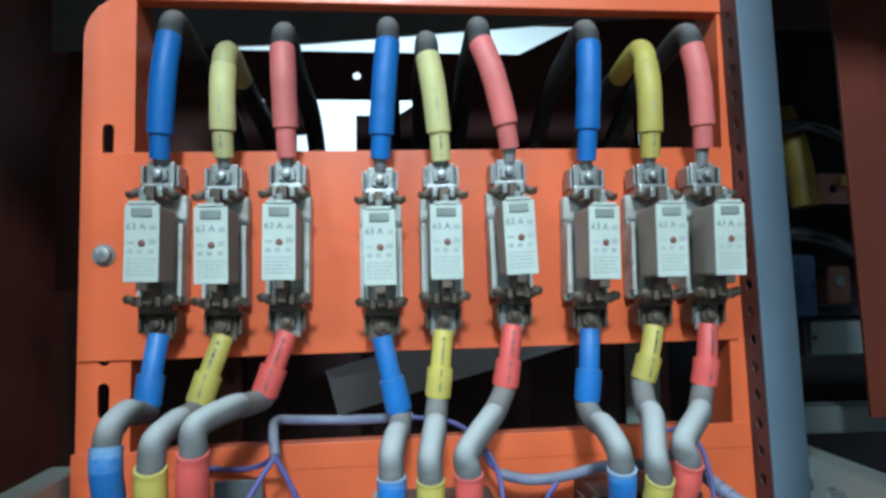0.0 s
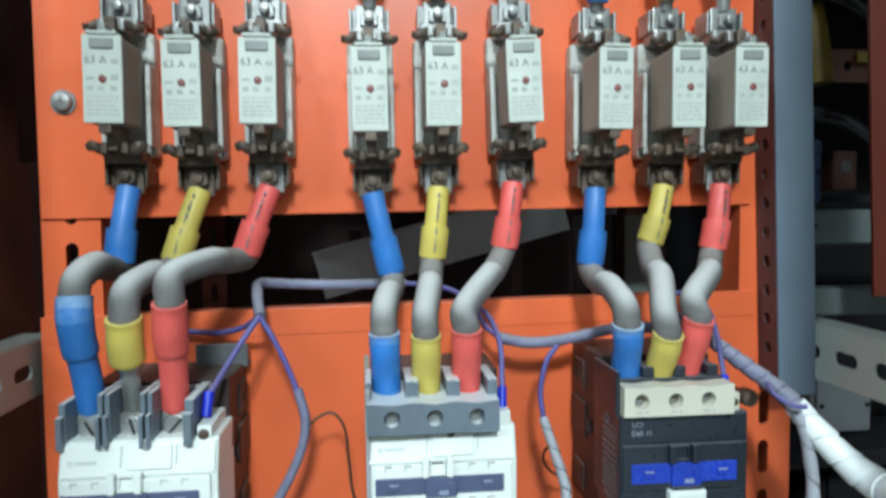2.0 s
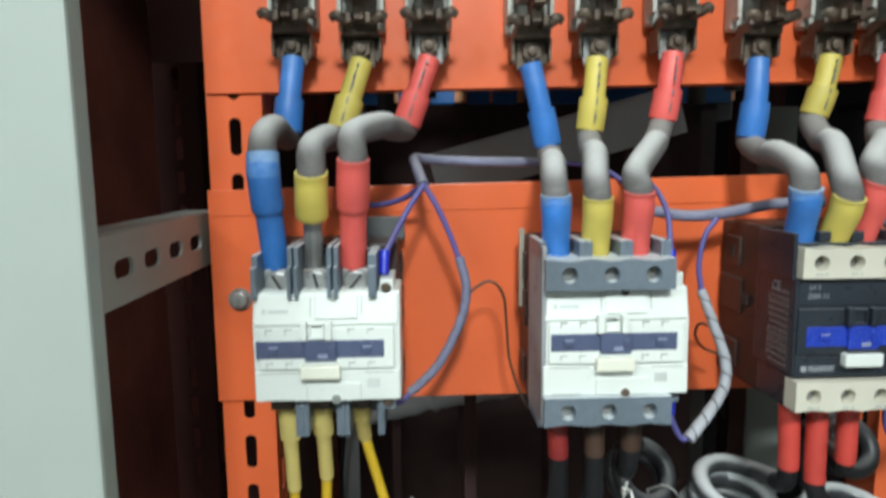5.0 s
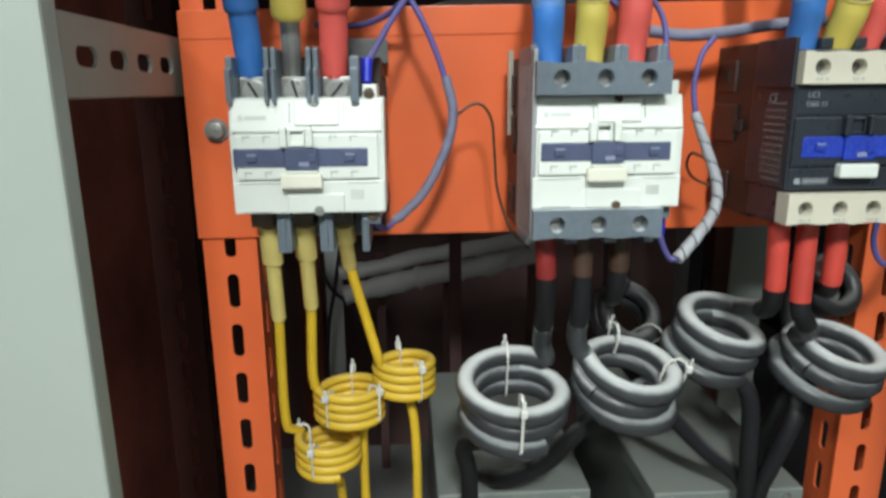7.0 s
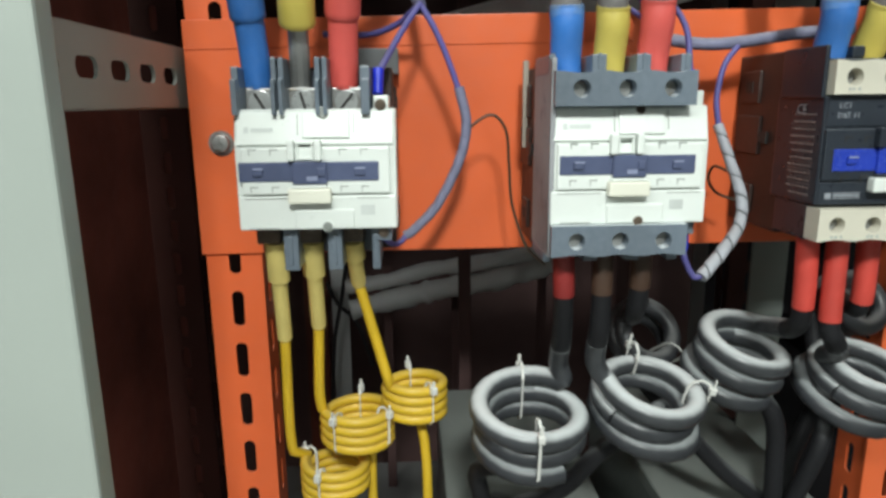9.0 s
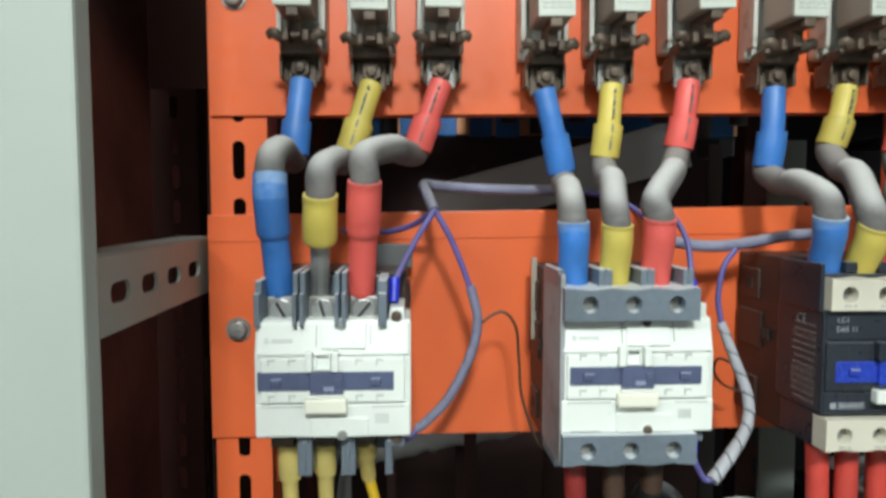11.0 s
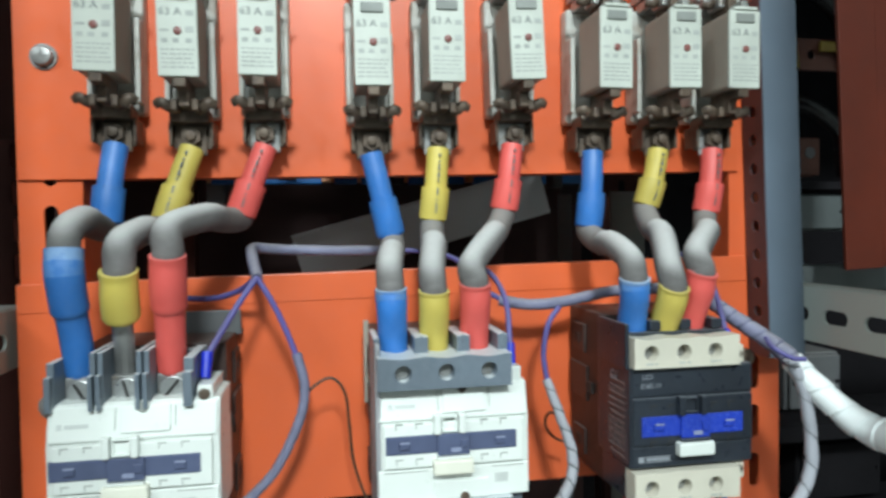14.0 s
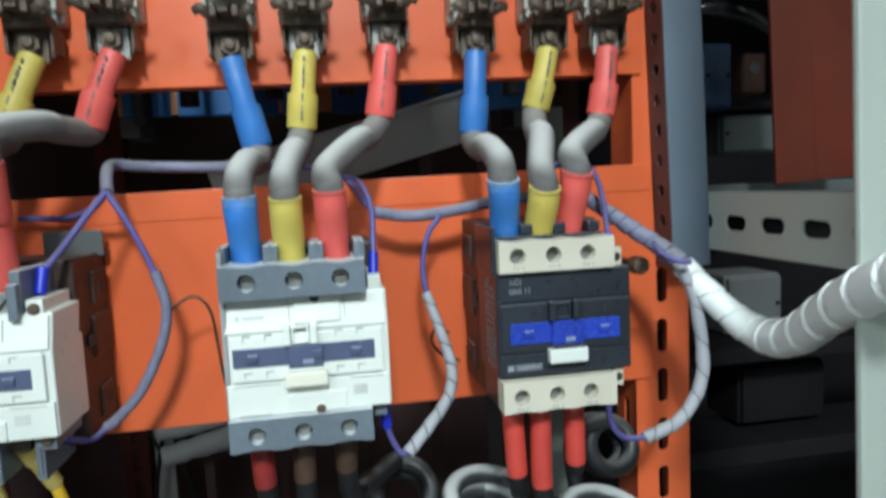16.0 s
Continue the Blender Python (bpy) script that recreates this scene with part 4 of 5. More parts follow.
def white_front(p, y, w, dark=None):
    """Stepped white front housing; its upper panel slopes back towards the top."""
    def slope(b):
        for v in b.verts:
            if v.co.z > 0.0132:
                v.co.y += (v.co.z - 0.0132) / 0.0174 * 0.0045
        return b

    b = bmesh.new()
    box(b, -w, w, y + 0.003, y + 0.045, -0.0318, 0.0136, 0.0015, 3)
    box(b, -w, w, y + 0.0032, y + 0.0405, 0.0110, 0.0314, 0.0015, 3)
    part("front_housing", slope(b), M_WHITE, p)
    for nm, x0, x1, z0, z1, d in (("upper_panel", -w + 0.0012, w - 0.0012, 0.0132, 0.0306, 0.0014), ("centre_panel", -w + 0.0035, w - 0.0035, -0.0124, 0.0122, 0.0), ("lower_panel", -w + 0.0006, w - 0.0006, -0.0313, -0.0132, 0.0010)):
        b = bmesh.new()
        box(b, x0, x1, y + d, y + 0.0035, z0, z1, 0.0011)
        part(nm, slope(b), M_WHITE, p)
    b = bmesh.new()
    box(b, -0.0065, 0.0180, y - 0.0002, y + 0.002, 0.0168, 0.0302, 0.0008)
    part("cover_boss", slope(b), M_WHITE, p)
    b = bmesh.new()
    box(b, -0.0120, 0.0190, y - 0.0004, y + 0.002, -0.0309, -0.0205, 0.0008)
    part("cover_boss", slope(b), M_WHITE, p)
    for x, z in ((0.0048, 0.0297), (0.0050, -0.0295)):
        b = bmesh.new()
        cyl(b, (x, y + 0.001, z), (x, y - 0.0010, z), 0.0030, 16)
        part("screw_seat", slope(b), M_WHITE, p, "", True)
    for x, z in ((0.0048, 0.0297), (0.0050, -0.0295)):
        b = bmesh.new()
        screw(b, x, y - 0.0006, z, 0.0026, 20)
        part("cover_screw", slope(b), dark or M_LUG, p)
    b = bmesh.new()
    box(b, 0.0225, 0.0300, y + 0.0008, y + 0.0012, -0.0238, -0.0185)
    part("rating_mark", slope(b), M_FAINT, p)
    b = bmesh.new()
    for x0, x1, z0, z1 in ((-0.0365, -0.0340, 0.0195, 0.0225), (-0.0330, -0.0215, 0.0200, 0.0220)):
        box(b, x0, x1, y + 0.0011, y + 0.0016, z0, z1)
    part("maker_mark", slope(b), M_FAINT, p)
    for x0, x1, z0, z1 in ((-w + 0.006, -0.0205, -0.0306, -0.0301), (0.0210, w - 0.004, -0.0148, -0.0144), (-w + 0.004, -0.0150, -0.0146, -0.0142), (0.0200, 0.0204, 0.0190, 0.0290), (-0.0090, -0.0086, 0.0180, 0.0290)):
        part("seam", slope(box(bmesh.new(), x0, x1, y + 0.0006, y + 0.0018, z0, z1)), M_INKNOTCH, p)


def contactor_open(xc, zc):
    """White contactor whose terminal bays stand open between gray barriers."""
    p = thing("contactor", (xc, 0, zc), "white contactor with open terminals and gray barriers, yellow leads below", "contactor", "contactors on the lower plate")
    y = -0.100
    rear_block(p, 0.0400, -0.052, 0.054, 0.055, M_BAKELITE)
    white_front(p, y, 0.0420)
    front_details(p, y, -0.0398, 0.0328, -0.0056, 0.0048, M_WHITE, M_WINDOW)
    b = bmesh.new()
    box(b, -0.0405, 0.0300, -0.062, -0.0553, 0.0290, 0.0520, 0.001)
    part("terminal_tray", b, M_SLATE, p)
    b = bmesh.new()
    box(b, -0.0385, 0.0300, -0.062, -0.0553, -0.0520, -0.0295, 0.001)
    part("terminal_tray", b, M_SLATE, p)
    for x0, x1 in ((-0.0418, -0.0382), (-0.0216, -0.0188), (-0.0178, -0.0150), (0.0008, 0.0036), (0.0046, 0.0074), (0.0241, 0.0292)):
        b = bmesh.new()
        tall = 0.0575 if -0.03 < x0 < 0.02 else 0.0530
        box(b, x0, x1, -0.0935, -0.0505, 0.0285, tall, 0.0007)
        box(b, x0 + 0.0003, x1 - 0.0003, -0.0985, -0.0937, 0.0285, 0.0465, 0.0006)
        part("barrier", b, M_SLATE, p)
    for x0, x1 in ((-0.0205, -0.0125), (0.0034, 0.0112), (0.0275, 0.0318)):
        b = bmesh.new()
        box(b, x0, x1, -0.0925, -0.0525, -0.0555, -0.0300, 0.0009)
        box(b, (x0 + x1) / 2 - 0.001, (x0 + x1) / 2 + 0.001, -0.0937, -0.0920, -0.052, -0.036, 0.0005)
        part("barrier", b, M_SLATE, p)
    for k, x in enumerate((-0.0300, -0.0072, 0.0158)):
        b = bmesh.new()
        box(b, x - 0.0080, x + 0.0080, -0.0800, -0.0625, 0.0295, 0.0425, 0.0008)
        part("terminal", b, M_ZINC, p)
        b = bmesh.new()
        screw(b, x, -0.0802, 0.0350, 0.0063, (60, 75, -50)[k], 0.0024)
        cs = part("clamp_screw", b, M_STEEL, p, "bare zinc slotted clamp screw")
        b = bmesh.new()
        sb = bmesh.new()
        box(sb, -0.0055, 0.0055, -0.0005, 0.0, -0.0008, 0.0008)
        join(b, sb, Matrix.Translation((x, -0.0828, 0.0350)) @ Matrix.Rotation(radians((60, 75, -50)[k]), 4, "Y"))
        # dark bar on the head paints the shade in its slot
        part("screw_slot", b, M_HOLESHADE, cs)
        b = bmesh.new()
        box(b, x - 0.0066, x + 0.0066, -0.0840, -0.0625, -0.0420, -0.0308, 0.0008)
        part("terminal", b, M_RUST, p)
    for z, s in ((0.0333, 1), (-0.0345, -1)):
        b = bmesh.new()
        box(b, 0.0305, 0.0385, -0.0935, -0.058, z - 0.0048, z + 0.0048, 0.0008)
        part("coil_terminal", b, M_WHITE if s > 0 else M_SLATE, p)
        b = bmesh.new()
        cyl(b, (0.0342, -0.0934, z), (0.0342, -0.0942, z), 0.0030, 16)
        screw(b, 0.0342, -0.0942, z, 0.0024, 30, 0.0006)
        part("coil_screw", b, M_RUST, p)
    return p


def contactor_covered(xc, zc):
    """White contactor with gray terminal covers."""
    p = thing("contactor", (xc, 0, zc), "white contactor with slate gray terminal covers, dark leads below", "contactor", "contactors on the lower plate")
    y = -0.101
    rear_block(p, 0.0410, -0.054, 0.054, 0.050, M_BAKELITE)
    white_front(p, y, 0.0430, M_RUST)
    front_details(p, y, -0.0384, 0.0350, -0.0046, 0.0058, M_WHITE, M_WINDOW)
    for s, z0, z1 in ((1, 0.0314, 0.0492), (-1, -0.0486, -0.0314)):
        cover = bmesh.new()
        frame_hole(cover, -0.0424, 0.0318, -0.1045, -0.052, z0, z1, (-0.0285, -0.0047, 0.0191), 0.0046, 0.0012 * s)
        cv = part("terminal_cover", cover, M_SLATE, p)
        for x in (-0.0285, -0.0047, 0.0191):
            b = bmesh.new()
            screw(b, x, -0.0970, (z0 + z1) / 2, 0.0040, 40 * x * 100, 0.001)
            part("terminal_screw", b, M_ZINC, cv)
        for x0, x1 in ((-0.0434, -0.0398), (-0.0205, -0.0128), (0.0033, 0.0110), (0.0272, 0.0330)):
            b = bmesh.new()
            if s > 0:
                box(b, x0, x1, -0.0925, -0.055, 0.0480, 0.0580, 0.0008)
                box(b, (x0 + x1) / 2 - 0.0007, (x0 + x1) / 2 + 0.0007, -0.0934, -0.0915, 0.0508, 0.0585)
            else:
                box(b, x0, x1, -0.0900, -0.055, -0.0545, -0.0480, 0.0008)
            part("barrier", b, M_SLATE, p)
    b = bmesh.new()
    box(b, -0.0432, -0.0405, -0.0990, -0.0520, -0.0500, 0.0560, 0.0008)
    part("side_cheek", b, M_CHEEK, p, "side cheek, dust film and light from the left in its colour")
    part("rail_clip", box(bmesh.new(), -0.0450, -0.0415, -0.0235, -0.0205, 0.0050, 0.0590, 0.0006), M_STEATITE, p, "taupe edge of the rail clip")
    for z, s in ((0.0335, 1), (-0.0340, -1)):
        b = bmesh.new()
        box(b, 0.0335, 0.0405, -0.0930, -0.052, z - 0.0055, z + 0.0055, 0.0008)
        part("coil_terminal", b, M_WHITE if s > 0 else M_SLATE, p)
    return p


def contactor_black(xc, zc):
    """Black contactor with cream terminal covers and a blue slider."""
    p = thing("contactor", (xc, 0, zc), "black contactor with cream terminal covers and a bright blue slider", "contactor", "contactors on the lower plate")
    y = -0.103
    rear_block(p, 0.0365, -0.052, 0.056, 0.060, M_BAKELITE)
    b = bmesh.new()
    box(b, -0.0392, 0.0392, y + 0.002, -0.0553, -0.0290, 0.0302, 0.0015)
    part("front_housing", b, M_BLACK, p)
    for nm, z0, z1, d in (("upper_panel", 0.0135, 0.0296, 0.0012), ("centre_panel", -0.0150, 0.0125, 0.0), ("lower_panel", -0.0285, -0.0158, 0.0012)):
        b = bmesh.new()
        box(b, -0.0380, 0.0380, y + d, y + 0.003, z0, z1, 0.0009)
        part(nm, b, M_BLACK, p)
    front_details(p, y, -0.0330, 0.0315, -0.0100, 0.0020, M_BLACK, M_BLUEWIN)
    for z0, z1 in ((0.0304, 0.0495), (-0.0495, -0.0292)):
        part("terminal_block", box(bmesh.new(), -0.0380, 0.0275, -0.0932, -0.0602, z0, z1, 0.001), M_BLACK, p)
    b = bmesh.new()
    box(b, -0.0412, -0.0388, -0.1000, -0.0605, 0.0290, 0.0560, 0.0008)
    part("side_cheek", b, M_BLACK, p)
    for s, z0, z1 in ((1, 0.0306, 0.0482), (-1, -0.0482, -0.0302)):
        cover = bmesh.new()
        frame_hole(cover, -0.0385, 0.0278, -0.1060, -0.0935, z0, z1, (-0.0280, -0.0076, 0.0122), 0.0045, 0.0010 * s)
        cv = part("terminal_cover", cover, M_CREAM, p, "cream terminal cover with three screw holes")
        for x in (-0.0280, -0.0076, 0.0122):
            b = bmesh.new()
            screw(b, x, -0.0985, (z0 + z1) / 2, 0.0040, 30 + 900 * x, 0.001)
            part("terminal_screw", b, M_ZINC, cv)
            b = bmesh.new()
            z = z0 - 0.0 + 0.0026
            for e in (-0.0030, -0.0008, 0.0022):
                box(b, x + e, x + e + 0.0013, -0.1063, -0.1058, z - 0.0007, z + 0.0007)
            part("terminal_mark", b, M_INKNOTCH, cv)
        if s > 0:
            for x in (-0.0180, 0.0015, 0.0220):
                b = bmesh.new()
                box(b, x - 0.0035, x + 0.0035, -0.092, -0.060, 0.0500, 0.0560, 0.001)
                part("barrier", b, M_BLACK, p)
    for z in (0.0352, -0.0345):
        b = bmesh.new()
        box(b, 0.0290, 0.0355, -0.0985, -0.060, z - 0.0055, z + 0.0055, 0.0008)
        part("coil_terminal", b, M_CREAM, p)
        b = bmesh.new()
        screw(b, 0.0322, -0.0985, z, 0.0024, 30, 0.0006)
        part("coil_screw", b, M_RUST, p)
    text_part("type_print", "LC1", 0.0042, M_LIGHTINK, p, (-0.0285, y + 0.0010, 0.0248))
    text_part("type_print", "D65 11", 0.0042, M_LIGHTINK, p, (-0.0262, y + 0.0010, 0.0196))
    b = bmesh.new()
    box(b, -0.0345, -0.0312, y + 0.0007, y + 0.0013, -0.0250, -0.0218)
    for z in (-0.0248, -0.0219):
        box(b, -0.0302, -0.0145, y + 0.0007, y + 0.0013, z - 0.0002, z + 0.0002)
    box(b, -0.0298, -0.0150, y + 0.0008, y + 0.0013, -0.0239, -0.0228)
    part("maker_plate", b, M_LIGHTINK, p, "pale outlined maker's plate")
    b = bmesh.new()
    rng = random.Random(9)
    for z in [0.0200 - 0.0040 * k for k in range(12)]:
        yy = -0.094
        while yy < -0.074:
            w = rng.uniform(0.001, 0.005)
            box(b, -0.03955, -0.0391, yy, min(yy + w, -0.072), z - 0.0006, z + 0.0006)
            yy += w + 0.0009
        if rng.random() < 0.5:
            box(b, -0.03955, -0.0391, -0.095, -0.072, z - 0.0022, z - 0.0019)
    part("side_print", b, M_DIMINK, p)
    ce = text_part("approval_mark", "CE", 0.0080, M_LIGHTINK, p, (0, 0, 0))
    ce.location = (-0.0397, -0.0810, 0.0225)
    ce.rotation_euler = (0, 0, radians(-90))
    return p


contactor_open(-0.1314, 1.1941)
contactor_covered(0.0351, 1.1943)
contactor_black(0.1775, 1.1999)

b = bmesh.new()
box(b, -0.122, -0.088, -0.0125, -0.0105, 1.246, 1.2620, 0.0009)
box(b, -0.122, -0.088, -0.0106, -0.0002, 1.2460, 1.2480, 0.0005)
tagged(part("fixing_bracket", b, M_DARKSTEEL, None), "small dark steel fixing bracket behind the open contactor", "bracket")


# ---------- power cables ----------
def sleeve(p, line, a, c, r, mat, label="", name="sleeve"):
    seg = cut_line(line, a, c)
    b = sweep(bmesh.new(), seg, lambda f: r * (1.0 - 0.10 * (1 if f == 1 else 0)), 18, 1.0, 0.03)
    return part(name, b, mat, p, label, True)


def print_on(parent, line, a, c, r, mat=None):
    """Broken dark print along the front of a sleeve."""
    seg = cut_line(line, a, c)
    b = bmesh.new()
    rng = random.Random(len(seg))
    for k in range(1, len(seg) - 1):
        if rng.random() < 0.62:
            q, d = seg[k], (seg[k + 1] - seg[k - 1]).normalized()
            h = (seg[k + 1] - seg[k]).length * 0.36
            s = bmesh.new()
            box(s, -0.0006, 0.0006, -r - 0.0002, -r + 0.0012, -h, h)
            join(b, s, Matrix.Translation(q) @ Vector((0, 0, 1)).rotation_difference(-d if d.z < 0 else d).to_matrix().to_4x4())
    if b.faces:
        part("sleeve_print", b, mat or M_INKGAP, parent)


SLEEVES = (M_BLUE, M_YELLOW, M_RED)
COLOURS = ("blue", "yellow", "red")


def upper_cable(i, top_x, top_z, split, lug_z):
    """From the upper terminal, up through a two-step sleeve, over and back into the cabinet."""
    x, zt = FUSE_X[i], FUSE_Z[i] + 0.0517
    col, mat = COLOURS[i % 3], (M_DUSTYBLUE, M_DUSTYYEL if i < 6 else M_YELLOW, M_DUSTYRED)[i % 3]
    p = thing("power_cable", (0, 0, 0), f"dusty black cable with {col} sleeve, bolted to a fuse holder top", "cable", "cables over the fuses")
    b = bmesh.new()
    box(b, x - 0.0096, x + 0.0096, -0.0222, -0.0192, zt - 0.0105, zt + 0.0105, 0.0014)
    line = spline([(x, -0.0207, zt + 0.008), (x, -0.0222, lug_z), (x, -0.0245, lug_z + 0.006)], 4)
    sweep(b, line, lambda f: 0.0045 + 0.0015 * f, 12)
    part("cable_lug", b, M_ZINC, p)
    up = spline([(x, -0.024, lug_z), (x + 0.2 * (top_x - x), -0.028, lug_z + 0.25 * (top_z - lug_z)), (x + 0.6 * (top_x - x), -0.031, lug_z + 0.62 * (top_z - lug_z)), (top_x, -0.029, top_z - 0.010)], 16)
    s = (split - lug_z) / (top_z - 0.010 - lug_z)
    part_a = sleeve(p, up, 0.0, s + 0.03, 0.0072, mat, f"{col} shrink sleeve", "inner_sleeve")
    sleeve(p, up, s, 1.0, 0.0091, mat, "", "outer_sleeve")
    if i % 3 == 1:
        print_on(p, up, 0.05, 0.30, 0.0074)
        print_on(p, up, 0.40, 0.62, 0.0093, M_INKNOTCH)
    tube("cable", [(top_x, -0.029, top_z - 0.014), (top_x, -0.0275, top_z - 0.004), (top_x, -0.018, top_z + 0.0035), (top_x, 0.0, top_z + 0.003), (top_x, 0.03, top_z - 0.002)], 0.0084, mat if i in (1, 7) else M_CREST, p, "", 16)
    tube("cable_run", [(top_x, 0.028, top_z - 0.0018), (top_x, 0.06, top_z - 0.006), (top_x + 0.003, 0.12, top_z - 0.018), (top_x + 0.004, 0.17, top_z - 0.05), (top_x + 0.004, 0.19, top_z - 0.11), (top_x + 0.004, 0.195, top_z - 0.22)], 0.0086, M_CREST if i > 5 else M_BLKCABLE, p, "", 14)
    return p


UPPER = ((-0.1508, 1.5885, 1.5130, 1.4900), (-0.1131, 1.5665, 1.5130, 1.4915), (-0.0722, 1.5815, 1.5165, 1.4915), (0.0035, 1.5870, 1.5130, 1.4910), (0.0321, 1.5770, 1.5130, 1.4895), (0.0709, 1.5885, 1.5210, 1.4990), (0.1530, 1.5880, 1.5170, 1.4900), (0.1965, 1.5735, 1.5140, 1.4925), (0.2331, 1.5870, 1.5205, 1.5000))
for i, row in enumerate(UPPER):
    upper_cable(i, *row)


def lower_cable(i, s_end, bend, end, mode):
    """From the lower terminal down and forward to a contactor."""
    x, zb = FUSE_X[i], FUSE_Z[i] - 0.0530
    col, mat = COLOURS[i % 3], SLEEVES[i % 3]
    p = thing("power_cable", (0, 0, 0), f"dusty gray-black cable with {col} sleeves from fuse to contactor", "cable", "cables from fuses to contactors")
    b = bmesh.new()
    box(b, x - 0.0092, x + 0.0092, -0.0202, -0.0172, zb - 0.0115, zb + 0.008, 0.0014)
    part("cable_lug", b, M_ZINC if i in (2, 4, 5, 8) else M_RUST, p)
    S, B, E = Vector(s_end), Vector(bend), Vector(end)
    top = Vector((x, -0.0205, zb - 0.008))
    up = spline([top, top + (S - top) * 0.35 + Vector((0, -0.002, 0)), top + (S - top) * 0.7 + Vector((0, -0.002, 0)), S], 14)
    sleeve(p, up, 0.0, 0.58, 0.0074, mat, f"{col} shrink sleeve", "inner_sleeve")
    sleeve(p, up, 0.53, 1.0, 0.0094, mat, "", "outer_sleeve")
    if i % 3 == 1 or i % 3 == 2:
        print_on(p, up, 0.08, 0.92, 0.0096)
    d = (S - up[-4]).normalized()
    mid = (S + B) / 2
    q1 = S + d * (0.010 if mode else 0.005)
    q2 = Vector((S.x * 0.5 + B.x * 0.5, S.y * 0.45 + B.y * 0.55, B.z + 0.0190 if mode == 0 else (S.z + B.z) / 2 + 0.004))
    q3 = Vector((B.x, B.y + (0.0065 if mode == 0 else 0.006), B.z + (0.0125 if mode == 0 else 0.0100)))
    line = spline([B.lerp(q3, 0.30) if i == 0 else B.lerp(E, 0.02) + Vector((0, -0.0010, 0)), B.lerp(E, 0.10) + Vector((0, -0.0008, 0)), B + (E - B) * 0.3 + Vector((0, -0.002, 0)), B + (E - B) * 0.65, E], 14)
    run = spline([S - d * 0.006, S + d * 0.003, q1 * 0.45 + q2 * 0.55, q2, q3, B + Vector((0, 0.0008, 0)), B + (E - B) * 0.12], 8)
    part("cable", sweep(bmesh.new(), run[:21], 0.0080, 16, 1.0, 0.03), M_TAUPECABLE, p, "", True)
    part("cable_bend", sweep(bmesh.new(), run[20:], 0.0081, 16, 1.0, 0.03), M_CABLE, p, "dust-whitened bend", True)
    if mode == 0 and i != 1:
        low = 0.0
        if i == 0:
            part("dusty_top", sweep(bmesh.new(), cut_line(line, 0.0, 0.18), 0.0094, 18, 1.0, 0.03), M_BLUEDUST, p, "dust-whitened top of the sleeve", True)
            part("dusty_top", sweep(bmesh.new(), cut_line(line, 0.16, 0.32), 0.00942, 18, 1.0, 0.03), M_BLUEHAZE, p, "dust-hazed blue sleeve", True)
            low = 0.30
        sleeve(p, line, low, 0.62, 0.0094, mat, "", "end_sleeve")
        sleeve(p, line, 0.60, 1.0, 0.0078, mat, "", "end_sleeve")
    elif i == 1:
        sleeve(p, line, 0.0, 0.62, 0.0094, mat, "", "end_sleeve")
        b = sweep(bmesh.new(), cut_line(line, 0.55, 1.0), 0.0056, 12, 0.7)
        part("bare_lug", b, M_ZINC, p)
    else:
        low = 0.0
        if i % 3 == 0:
            part("dusty_top", sweep(bmesh.new(), cut_line(line, 0.0, 0.20), 0.0092, 18, 1.0, 0.03), M_BLUEDUST, p, "dust-whitened top of the sleeve", True)
            part("dusty_top", sweep(bmesh.new(), cut_line(line, 0.18, 0.40), 0.0091, 18, 1.0, 0.03), M_BLUEHAZE, p, "dust-hazed blue sleeve", True)
            low = 0.38
        b = sweep(bmesh.new(), cut_line(line, low, 1.0), lambda f: 0.0092 * (1 - 0.08 * (low + (1 - low) * f)), 18, 1.0, 0.03)
        part("end_sleeve", b, mat, p, "", True)
    return p


LOWER = (
    ((-0.1620, -0.0300, 1.3185), (-0.1655, -0.0880, 1.3010), (-0.1635, -0.0730, 1.2370), 0),
    ((-0.1275, -0.0310, 1.3190), (-0.1375, -0.0930, 1.2945), (-0.1410, -0.0735, 1.2370), 0),
    ((-0.0850, -0.0240, 1.3235), (-0.1140, -0.0910, 1.3020), (-0.1175, -0.0735, 1.2370), 0),
    ((0.0095, -0.0210, 1.3085), (0.0032, -0.0780, 1.2795), (0.0045, -0.0750, 1.2400), 1),
    ((0.0370, -0.0230, 1.3185), (0.0275, -0.0820, 1.2780), (0.0280, -0.0755, 1.2400), 1),
    ((0.0860, -0.0230, 1.3250), (0.0512, -0.0840, 1.2815), (0.0522, -0.0755, 1.2400), 1),
    ((0.1459, -0.0240, 1.3125), (0.1473, -0.0890, 1.2825), (0.1495, -0.0800, 1.2430), 1),
    ((0.1891, -0.0230, 1.3270), (0.1696, -0.0950, 1.2775), (0.1688, -0.0800, 1.2430), 1),
    ((0.2345, -0.0240, 1.3220), (0.1900, -0.0915, 1.2855), (0.1868, -0.0780, 1.2430), 1),
)
for i, row in enumerate(LOWER):
    lower_cable(i, *row)


# ---------- leads and coils under the contactors ----------
def helix(c, r, turns, pitch, start, tilt=(0, 0), per=22):
    m = Euler((radians(tilt[0]), radians(tilt[1]), 0)).to_matrix()
    n = int(turns * per)
    return [Vector(c) + m @ Vector((r * math.cos(start + 2 * math.pi * k / per), r * math.sin(start + 2 * math.pi * k / per), -pitch * k / per)) for k in range(n + 1)]


